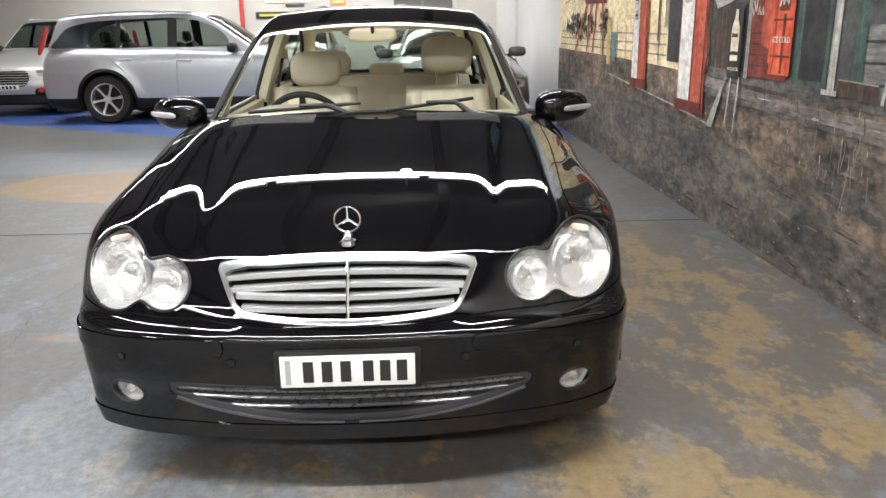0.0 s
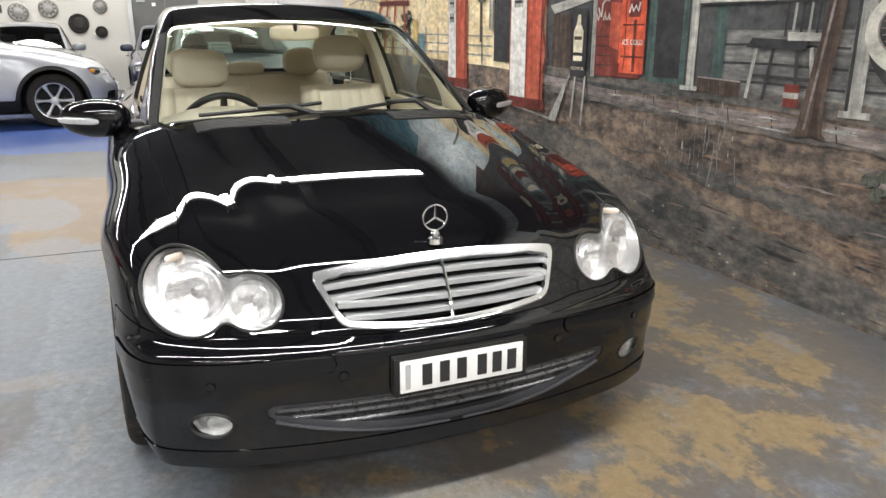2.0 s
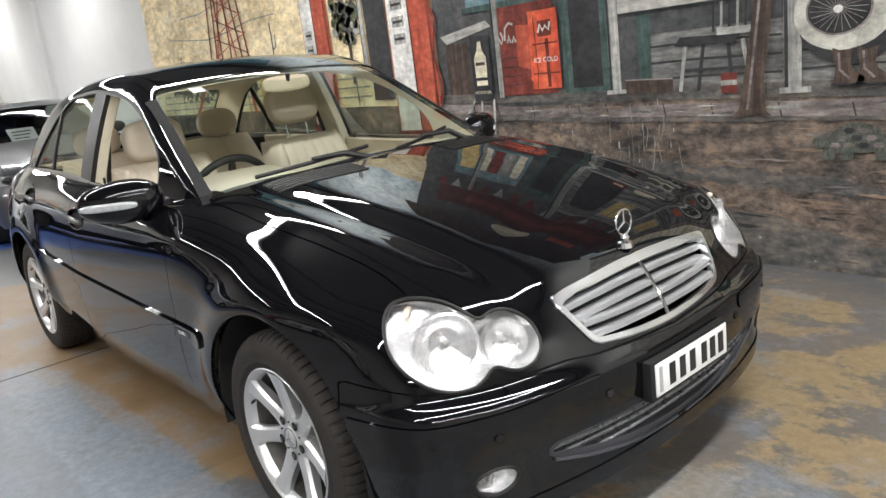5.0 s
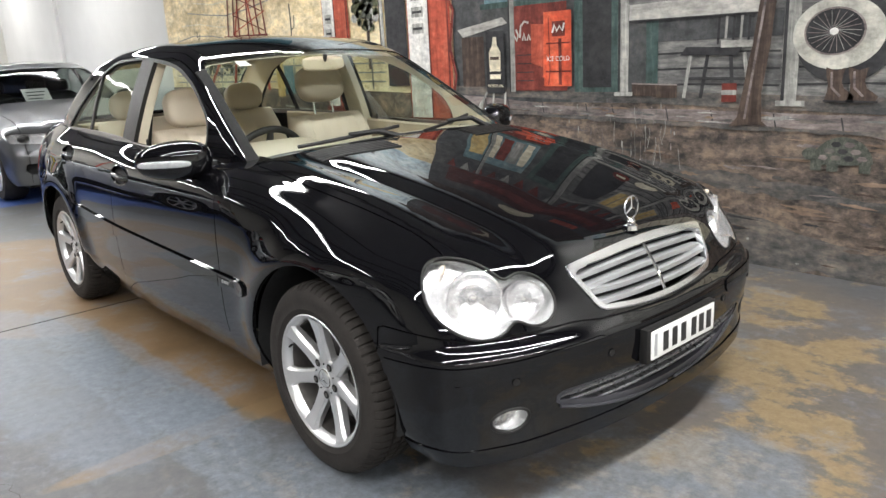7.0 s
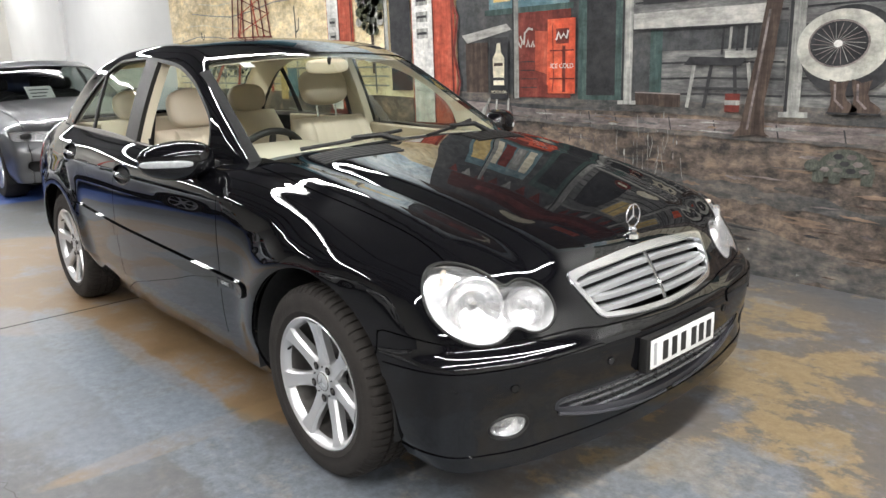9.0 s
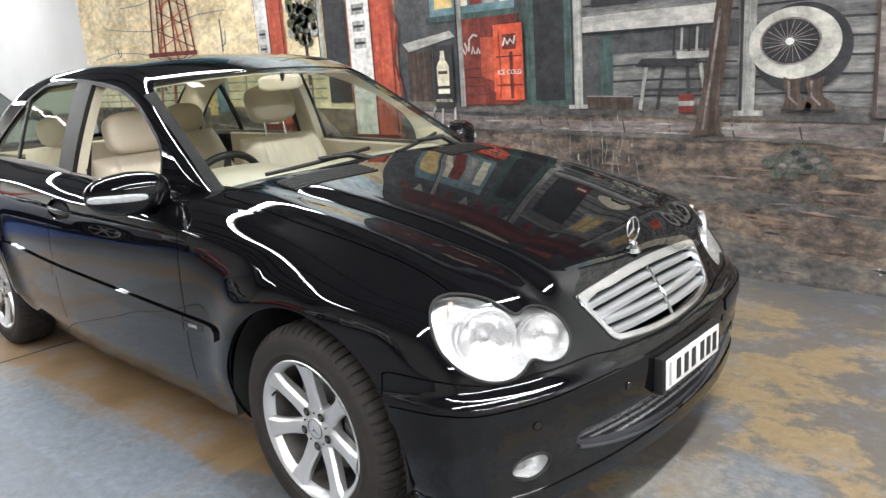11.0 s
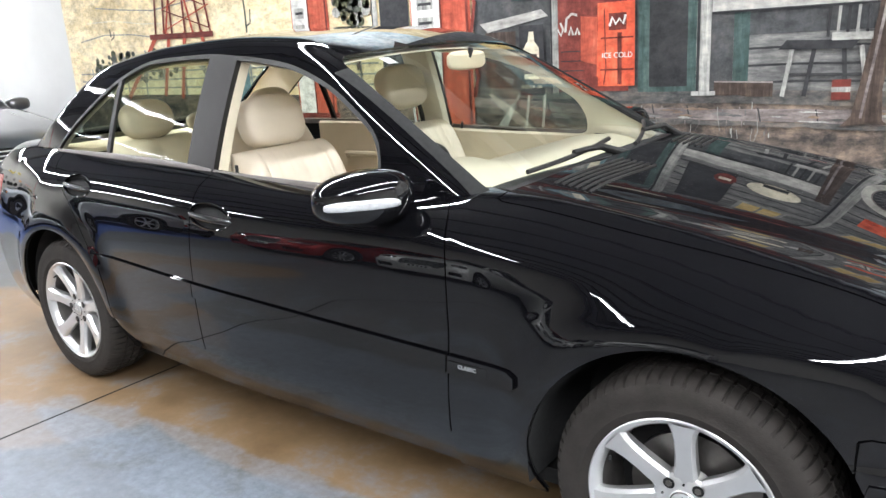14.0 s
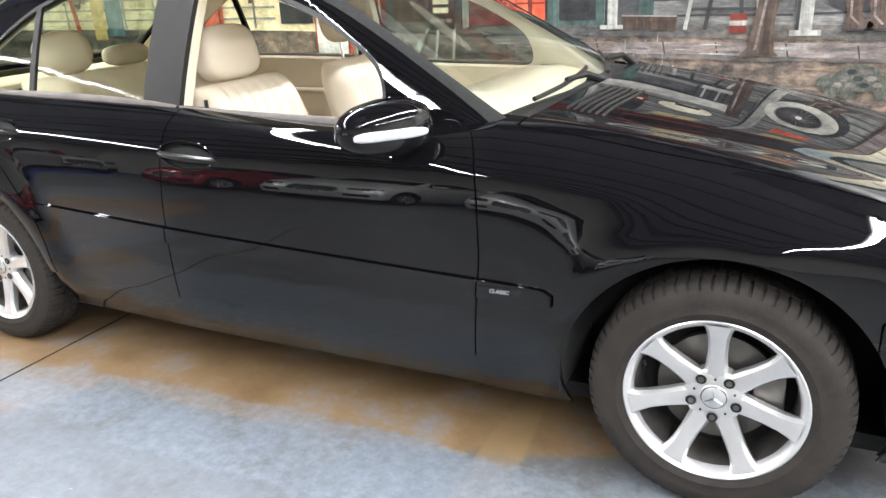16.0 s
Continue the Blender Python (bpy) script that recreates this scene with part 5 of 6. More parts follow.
painted("low_box", ragged([(-.90, .975), (-.58, .965), (-.58, 1.045), (-.90, 1.055)], .005, .06, 19), 8, BARK)
stroke("low_box_edge", [(-.90, 1.052), (-.58, 1.043)], .008, 8.5, KERB)
painted("shade_under_beam", rect(-.93, .05, 1.30, 1.43), 7, SHADE)
painted("window_opening", rect(-.86, -.55, 1.58, 2.2), 7, INKY)
painted("shop_window", rect(-2.20, -1.44, 1.63, 2.25), 6, BLUE, "painted shop window")
for a, b, m in ((-2.15, -1.98, GOLD), (-1.95, -1.84, CREAM), (-1.82, -1.71, DEEP_RED), (-1.69, -1.58, POST), (-1.56, -1.48, CREAM)):
    painted("window_poster", ragged(rect(a, b, 1.69, 2.12), .008, .1, 8), 7, m)
painted("window_sill", rect(-2.24, -1.40, 1.60, 1.64), 8, TEAL)
painted("crate_top", [(-2.50, 1.47), (-2.02, 1.535), (-1.97, 1.49), (-2.44, 1.41)], 7, PALE)
painted("crate_side", rect(-2.46, -2.22, 1.04, 1.41), 6, BARK)
# upper front, seen in the bonnet
painted("name_board", rect(-2.3, .6, 2.52, 2.86), 7, DARK_RED, "painted dark red name board")
painted("name_bar", ragged(rect(-1.9, .2, 2.63, 2.75), .01, .1, 9), 8, DEEP_RED)
for k in range(17):
    x = -2.35 + .185 * k
    painted("pennant", [(x, 2.50), (x + .13, 2.50), (x + .065, 2.34)], 9, (DEEP_RED, POST, DEEP_RED)[k % 3])
for x in (-.45, .28):
    painted("lit_window", rect(x, x + .32, 1.92, 2.28), 8, POST)
    for j in range(2):
        painted("window_pane", rect(x + .03 + .14 * j, x + .15 + .14 * j, 1.95, 2.25), 9, GOLD)
painted("upper_sign", oval(-1.15, 2.98, .3, .1), 9, CREAM)
painted("upper_sign", rect(-.5, .1, 2.92, 3.04), 9, RED)

# posts, beam, trunk
for x, w, z0, z1, nm in ((-1.925, .055, 1.0, 2.5, "porch_post"), (-.965, .078, .985, 2.5, "porch_post"), (.098, .085, .94, 2.5, "porch_post"), (-3.45, .055, 1.30, 2.9, "sign_pole")):
    painted(nm, ragged(rect(x - w / 2, x + w / 2, z0, z1), .003, .3, 10), 10, POST)
    stroke("post_shadow", [(x - w * .38, z0), (x - w * .36, z1)], w * .22, 11, INKY)
painted("post_foot", rect(.03, .19, .925, .955), 12, POST)
painted("post_foot", rect(-1.03, -.89, .975, 1.0), 12, POST)
painted("porch_beam", ragged([(-.92, 1.43), (-.05, 1.425), (-.05, 1.535), (-.92, 1.53)], .004, .2, 12), 11, PALE)
stroke("beam_line", [(-.92, 1.432), (-.05, 1.427)], .012, 12, INKY)
painted("leaning_trunk", ragged([(-.065, 1.60), (.025, 1.60), (-.012, 1.25), (-.050, 1.0), (-.040, .84), (-.010, .815), (-.10, .822), (-.235, .805), (-.185, .86), (-.150, 1.05), (-.115, 1.25)], .006, .1, 13), 13, BARK, "painted leaning tree trunk")
stroke("trunk_light", [(-.05, 1.5), (-.09, 1.2), (-.14, .85)], .014, 14, KERB)

# chair on the porch
painted("chair_seat", [(-.56, 1.215), (-.20, 1.205), (-.17, 1.25), (-.52, 1.262)], 12, INKY)
painted("chair_rail", [(-.30, 1.25), (-.11, 1.248), (-.11, 1.285), (-.30, 1.29)], 13, PALE)
for x0, x1, m in ((-.49, -.53, POST), (-.24, -.22, INKY), (-.16, -.12, POST), (-.38, -.42, INKY)):
    stroke("chair_leg", [(x0, 1.22), (x1, .965)], .022, 11, m)
for k in range(5):
    x = -.32 + .045 * k
    stroke("chair_spindle", [(x, 1.27), (x + .006, 1.42)], .014, 12, POST if k % 2 else INKY)
stroke("chair_stretcher", [(-.51, 1.08), (-.15, 1.075)], .016, 10, INKY)
painted("oil_can", rect(-.285, -.195, .945, 1.05), 12, DEEP_RED)
painted("oil_can_band", rect(-.285, -.195, .985, 1.012), 13, POST)
painted("round_sign", oval(-.61, 1.67, .072, .062), 8, DEEP_RED)
painted("round_sign_bar", rect(-.65, -.57, 1.66, 1.69), 9, CREAM)
painted("oval_sign", oval(-.30, 1.665, .17, .075), 8, CREAM)
painted("oval_sign_band", rect(-.38, -.22, 1.60, 1.635), 9, INKY)
painted("red_sign", rect(.25, .50, 1.58, 1.70), 9, BRIGHT_RED)

# whitewall tyre and boots
painted("tyre_tread", oval(.315, 1.235, .245, .225, 56), 11, INKY, "painted whitewall tyre")
painted("tyre_whitewall", oval(.280, 1.262, .228, .180, 56), 12, WHITEWALL)
painted("rim_line", oval(.262, 1.272, .152, .120, 48), 12.5, KERB)
painted("tyre_inner", oval(.262, 1.272, .142, .111, 48), 13, INKY)
for k in range(22):
    a = 2 * math.pi * k / 22
    stroke("wire_spoke", [(.262 + .02 * math.cos(a + .5), 1.272 + .017 * math.sin(a + .5)), (.262 + .132 * math.cos(a), 1.272 + .103 * math.sin(a))], .0030, 14, KERB if k % 3 else POST)
painted("tyre_hub", oval(.262, 1.272, .022, .018, 20), 15, WHITE)
for x in (.235, .345):
    painted("boot", ragged([(x, .925), (x + .05, .915), (x + .135, .918), (x + .150, .945), (x + .095, .985), (x + .082, 1.02), (x + .098, 1.09), (x + .050, 1.075), (x, 1.095), (x + .015, 1.01)], .005, .03, 14), 14, BARK)
    stroke("boot_light", [(x + .03, 1.07), (x + .035, .99), (x + .08, .945)], .012, 15, KERB)
    stroke("boot_sole", [(x - .005, .922), (x + .15, .918)], .010, 15, INKY)
painted("corner_post", ragged(rect(.662, .795, .875, 2.45, -.02), .004, .3, 15), 12, BARK)
painted("corner_post_face", ragged(rect(.680, .778, .88, 2.45, -.02), .004, .3, 16), 13, KERB)
painted("cream_siding", [(.785, .885), (.985, .950), (.985, 2.6), (.765, 2.6)], 13.5, CREAM, "painted cream weatherboards")
painted("far_fence_ground", [(.985, .70), (M1 + .1, .70), (M1 + .1, 1.05), (.985, 1.0)], 10.5, EARTH)
painted("far_fence_gap", rect(.985, M1 + .1, 1.05, 2.6), 10.5, SHADE)
for k in range(9):
    stroke("siding_line", [(.783, 1.012 + .14 * k), (.985, 1.068 + .136 * k)], .010, 14, BARK)
painted("siding_foot", ragged([(.718, .755), (.985, .895), (.985, .950), (.785, .885), (.726, .850)], .004, .08, 26), 13.2, POST)

# pumps, sign and ice chest
def pump(x0, x1, z0, z1, split):
    painted("pump_body", ragged(rect(x0, x1, z0, z1), .004, .3, 17), 10, RED, "painted red and white fuel pump")
    painted("pump_face", rect(x0 + .012, x0 + (x1 - x0) * split, z0 + .02, z1 - .02), 11, WHITE)
    w = (x1 - x0) * split
    for k in range(3):
        painted("pump_dial", rect(x0 + .25 * w, x0 + .80 * w, z1 - .42 - .13 * k, z1 - .34 - .13 * k), 12, POST)
        painted("pump_dial_bar", rect(x0 + .30 * w, x0 + .75 * w, z1 - .39 - .13 * k, z1 - .37 - .13 * k), 13, INKY)
    stroke("pump_edge", [(x0 + w + .01, z0), (x0 + w + .01, z1)], .016, 12, DEEP_RED)
    stroke("pump_edge", [(x1 - .03, z0), (x1 - .03, z1)], .02, 12, DEEP_RED)
    painted("pump_plinth", rect(x0 - .03, x1 + .03, z0 - .03, z0 + .05), 12, DEEP_RED)


pump(-3.10, -2.57, .74, 2.15, .50)
pump(-4.36, -3.93, .82, 2.05, .45)
stroke("pump_hose", [(-2.60, 1.75), (-2.53, 1.62), (-2.58, 1.35), (-2.52, 1.12), (-2.56, .98)], .028, 13, DEEP_RED)
painted("dark_doorway", rect(-3.40, -3.12, 1.05, 2.3), 8, INKY)
painted("bush_trunk", rect(-3.68, -3.64, 1.2, 1.6), 7, BARK)
painted("board_sign", rect(-2.185, -2.0, .99, 1.44), 12, INKY, "painted black motor oil board")
painted("bottle_shape", ragged([(-2.15, 1.15), (-2.04, 1.15), (-2.035, 1.29), (-2.07, 1.34), (-2.075, 1.40), (-2.11, 1.40), (-2.12, 1.34), (-2.155, 1.29)], .003, .05, 22), 13, CREAM)
painted("sign_bar", rect(-2.14, -2.05, 1.235, 1.258), 14, BARK)
painted("sign_bar", rect(-2.15, -2.04, 1.095, 1.13), 13, CREAM)
text_on("MOTOR OIL", .030, Matrix.Translation((-2.093, WALL_Y - STEP * 13.5, 1.045)) @ pose(0, 0, 0, 90, 0, 0), CREAM, "sign_text", mural)
for a, b in (((-2.19, 1.0), (-2.44, .66)), ((-2.0, 1.0), (-2.03, .66)), ((-2.12, 1.0), (-2.16, .70))):
    stroke("easel_leg", [a, b], .02, 11, POST)
painted("easel_foot", [(-2.47, .655), (-2.36, .655), (-2.22, .93), (-2.26, .93)], 12, POST)
painted("chest", rect(-1.90, -1.42, 1.01, 1.60), 9, DEEP_RED, "painted dark red ice chest")
for k in range(4):
    stroke("chest_rib", [(-1.88, 1.08 + .06 * k), (-1.72, 1.08 + .06 * k)], .006, 10, INKY)
for pts, w in (([(-1.90, 1.40), (-1.875, 1.36), (-1.86, 1.40), (-1.88, 1.44)], .014), ([(-1.845, 1.38), (-1.835, 1.46), (-1.80, 1.49), (-1.76, 1.48)], .016), ([(-1.82, 1.36), (-1.805, 1.41), (-1.79, 1.36)], .014), ([(-1.775, 1.36), (-1.76, 1.40), (-1.745, 1.36)], .014)):
    stroke("chest_scroll", pts, w, 10, PALE)
painted("drink_machine", rect(-1.62, -1.378, 1.04, 1.54), 11, BRIGHT_RED, "painted bright red drinks machine")
painted("machine_side", ragged([(-1.735, 1.20), (-1.62, 1.17), (-1.62, 1.46), (-1.735, 1.47)], .004, .06, 23), 12, RED)
stroke("machine_door_edge", [(-1.615, 1.10), (-1.605, 1.46)], .022, 13, BRIGHT_RED)
painted("machine_label", rect(-1.545, -1.43, 1.375, 1.475), 12, DEEP_RED)
stroke("machine_scroll", [(-1.54, 1.40), (-1.52, 1.45), (-1.50, 1.41), (-1.475, 1.44), (-1.45, 1.41), (-1.435, 1.46)], .016, 13, WHITE)
text_on("ICE COLD", .045, Matrix.Translation((-1.49, WALL_Y - STEP * 13.5, 1.225)) @ pose(0, 0, 0, 90, 0, 0), WHITE, "machine_text", mural)
for z in (1.33, 1.14):
    stroke("machine_line", [(-1.61, z), (-1.385, z)], .010, 12, DEEP_RED)
stroke("machine_line", [(-1.475, 1.05), (-1.475, 1.36)], .028, 12, DEEP_RED)
stroke("machine_line", [(-1.58, 1.05), (-1.565, 1.15), (-1.575, 1.50)], .008, 12, DEEP_RED)

# red lattice tower and cacti
def foliage(cx, cz, rx, rz, n, layer, seed):
    """A painted bush of many dabs."""
    r = random.Random(seed)
    for k in range(n):
        a, q = r.uniform(0, 6.28), r.uniform(0, 1) ** .75
        x, z, s = cx + rx * q * math.cos(a), cz + rz * q * math.sin(a), r.uniform(.012, .042)
        painted("leaf_dab", ragged(oval(x, z, s * 1.2, s, 9), s * .35, s * .5, seed + k), layer + k % 2, r.choice((LEAF, GREYGREEN, POST, LEAF)))


foliage(-6.75, 1.34, .85, .15, 200, 4, 40)
foliage(-5.52, 1.36, .24, .13, 60, 4, 43)
foliage(-3.68, 1.78, .20, .24, 150, 8, 41)
for z in (1.12, 1.20, 1.28):
    stroke("fence_rail", [(M0 + .2, z), (-5.9, z - .01), (-3.45, z - .03)], .014, 5, POST)
for k in range(13):
    stroke("fence_post", [(-7.6 + .33 * k, 1.02), (-7.6 + .33 * k, 1.33)], .022, 6, POST)
for a, b in (((-6.95, 1.02), (-6.30, 1.62)), ((-6.30, 1.03), (-6.10, 1.62)), ((-5.50, 1.02), (-5.60, 1.62)), ((-6.02, 1.0), (-5.85, 1.62)), ((-6.32, 1.62), (-6.02, 3.3)), ((-5.46, 1.60), (-5.70, 3.3)), ((-6.18, 1.62), (-5.92, 3.3)), ((-5.60, 1.60), (-5.86, 3.3)), ((-6.05, 1.60), (-5.98, 3.3)), ((-5.84, 1.60), (-5.78, 3.3)), ((-5.72, 1.60), (-5.95, 2.6)), ((-6.16, 1.60), (-5.80, 2.6))):
    stroke("tower_leg", [a, b], .052 if a[1] < 1.3 else .030, 7, RED if a[1] < 1.3 or b[1] < 3 else DEEP_RED)
stroke("tower_deck", [(-6.42, 1.60), (-5.42, 1.58)], .05, 8, DEEP_RED)
for k in range(8):
    z = 1.64 + .2 * k
    w = .36 - .036 * k
    stroke("tower_brace", [(-5.84 - w, z), (-5.80 + w, z + .20)], .012, 8, RED)
    stroke("tower_brace", [(-5.84 + w, z), (-5.80 - w, z + .20)], .012, 8, DEEP_RED)
painted("blue_drum", rect(-5.16, -4.98, .98, 1.26), 8, BLUE)
painted("timber_stump", rect(-5.32, -5.18, .95, 1.4), 8, GOLD)
for x in (-4.96, -7.14):
    h = .30 if x > -6 else .15
    stroke("cactus", [(x, 1.56 + .08 * (x < -6)), (x + .005, 1.57 + h * .5), (x, 1.57 + h)], .022, 4, GREYGREEN)
    stroke("cactus_arm", [(x, 1.61), (x + .06, 1.64), (x + .075, 1.62 + h * .45)], .015, 4, GREYGREEN)
stroke("road_edge", [(-5.2, .86), (-4.3, .80), (-3.2, .73), (-2.45, .665)], .016, 9, POST)

# tortoise
painted("tortoise_shell", ragged(oval(.345, .600, .150, .135, 30, 0, 180) + [(.19, .585)], .006, .05, 33), 9, GREYGREEN, "painted grey-green tortoise")
painted("tortoise_head", oval(.185, .64, .048, .034, 16), 10, GREYGREEN)
for x in (.185, .27, .43):
    painted("tortoise_leg", ragged(rect(x, x + .055, .552, .615), .006, .03, 34), 10, GREYGREEN)
for i in range(3):
    for j in range(4 - i):
        painted("shell_plate", oval(.245 + .066 * j + .033 * i, .624 + .036 * i, .028, .016, 6), 10, (KERB, MURK, INKY)[(i + j) % 3])
# the right-hand group of the picture sits a little along the wall
for ob in mural.children:
    if ob.name.split(".")[0] in ("tyre_tread", "tyre_whitewall", "rim_line", "tyre_inner", "wire_spoke", "tyre_hub", "boot", "boot_light", "boot_sole", "corner_post", "corner_post_face", "cream_siding", "siding_line", "siding_foot", "tortoise_shell", "tortoise_head", "tortoise_leg", "shell_plate"):
        ob.location = (.054, 0, .034)
# the panel beyond the painted station
painted("side_panel", rect(M1, 3.2, 0, .97), 3, DIRT, "painted brown dirt")
painted("side_panel_top", rect(M1 + .002, 3.2, .95, 2.9), 5, PALE)
for x in (1.16, 1.42, 1.8):
    painted("side_post", rect(x, x + .05, .9, 2.6), 6, POST)
stroke("panel_edge", [(M1 + .055, .84), (M1 + .055, 2.9)], .10, 16, TEAL)


# ---- the other cars ----
def road_wheel(parent, x, y, r, width, spokes, face, turn=0.0):
    """A plain alloy wheel; face is the side that looks outwards."""
    w = new("wheel")
    w.parent = parent
    w.location = (x, y, r)
    if face > 0:
        w.rotation_euler = (0, 0, math.pi)
    k = r / .316
    h = width / 2
    part("tyre", lathe([(.205 * k, -h * .85), (.25 * k, -h), (.295 * k, -h * .95), (.312 * k, -h * .7), (.316 * k, 0), (.312 * k, h * .7), (.29 * k, h), (.205 * k, h * .9)], 48), RUBBER, w)
    part("rim", lathe([(.205 * k, -h * .86), (.215 * k, -h * .95), (.205 * k, -h * .93), (.195 * k, -h * .6), (.19 * k, h * .5)], 48), ALLOY, w)
    part("wheel_back", lathe([(.001, -h * .2), (.19 * k, -h * .2)], 32), DARK, w)
    part("hub", lathe([(.001, -h * .82), (.045 * k, -h * .8), (.055 * k, -h * .6)], 24), ALLOY, w)
    for i in range(spokes):
        a = 2 * math.pi * i / spokes + turn
        bm = bmesh.new()
        rows = []
        for rr, half, yy in ((.03 * k, .022, -h * .75), (.12 * k, .017, -h * .80), (.20 * k, .030, -h * .90)):
            c, s = math.cos(a), math.sin(a)
            rows.append([bm.verts.new((rr * c - t * half * s, yy + d, rr * s + t * half * c)) for t, d in ((-1, .012), (-.5, 0), (.5, 0), (1, .012), (0, .035))])
        for p, q in zip(rows, rows[1:]):
            for j in range(5):
                bm.faces.new((p[j], p[(j + 1) % 5], q[(j + 1) % 5], q[j]))
        bmesh.ops.recalc_face_normals(bm, faces=bm.faces)
        part("spoke", bm, ALLOY, w)
    return w


ROOF_TALL = curve((-3.9, 1.36), (-3.4, 1.42), (-2.8, 1.465), (-1.9, 1.487), (-1.5, 1.468), (-1.2, 1.42), (-.9, 1.35))
WINDOW_TALL = curve((-3.55, .98), (-3.40, 1.12), (-3.25, 1.27), (-2.8, 1.355), (-1.9, 1.385), (-1.5, 1.36), (-1.2, 1.27), (-1.0, 1.12), (-.9, .97))


def cabin_tall(p):
    x, y, z = p[..., 0], np.abs(p[..., 1]), p[..., 2]
    s = z - .955
    side = (y - np.minimum(GLASS_W(np.maximum(x, -2.0)), .70) + .26 * s + .2 * s * s + .05 * np.clip(-2.4 - x, 0, 2) ** 2) * .93
    screen = ((x + .50) + (z - .97) * 1.60 + .30 * y * y) * .5
    rear = (-(x + 3.60) + (z - 1.0) * .42 + .15 * y * y) * .8
    roof = z - ROOF_TALL(x) + .08 * y * y
    return smax(smax(smax(screen, rear, .04), roof, .06), side, .05)


def side_tall(p):
    x, y, z = px(p)
    return smax(smax((z - WINDOW_TALL(x)) * .8, 1.0 - z, .03), x + .98, .05)


def screen_tall(p):
    x, y, z = px(p)
    return smax(smax(y - (.655 - .26 * (z - .955)), z - (1.43 - .1 * y * y), .04), 1.0 - z, .02) + np.where(x < -1.6, 9, 0)


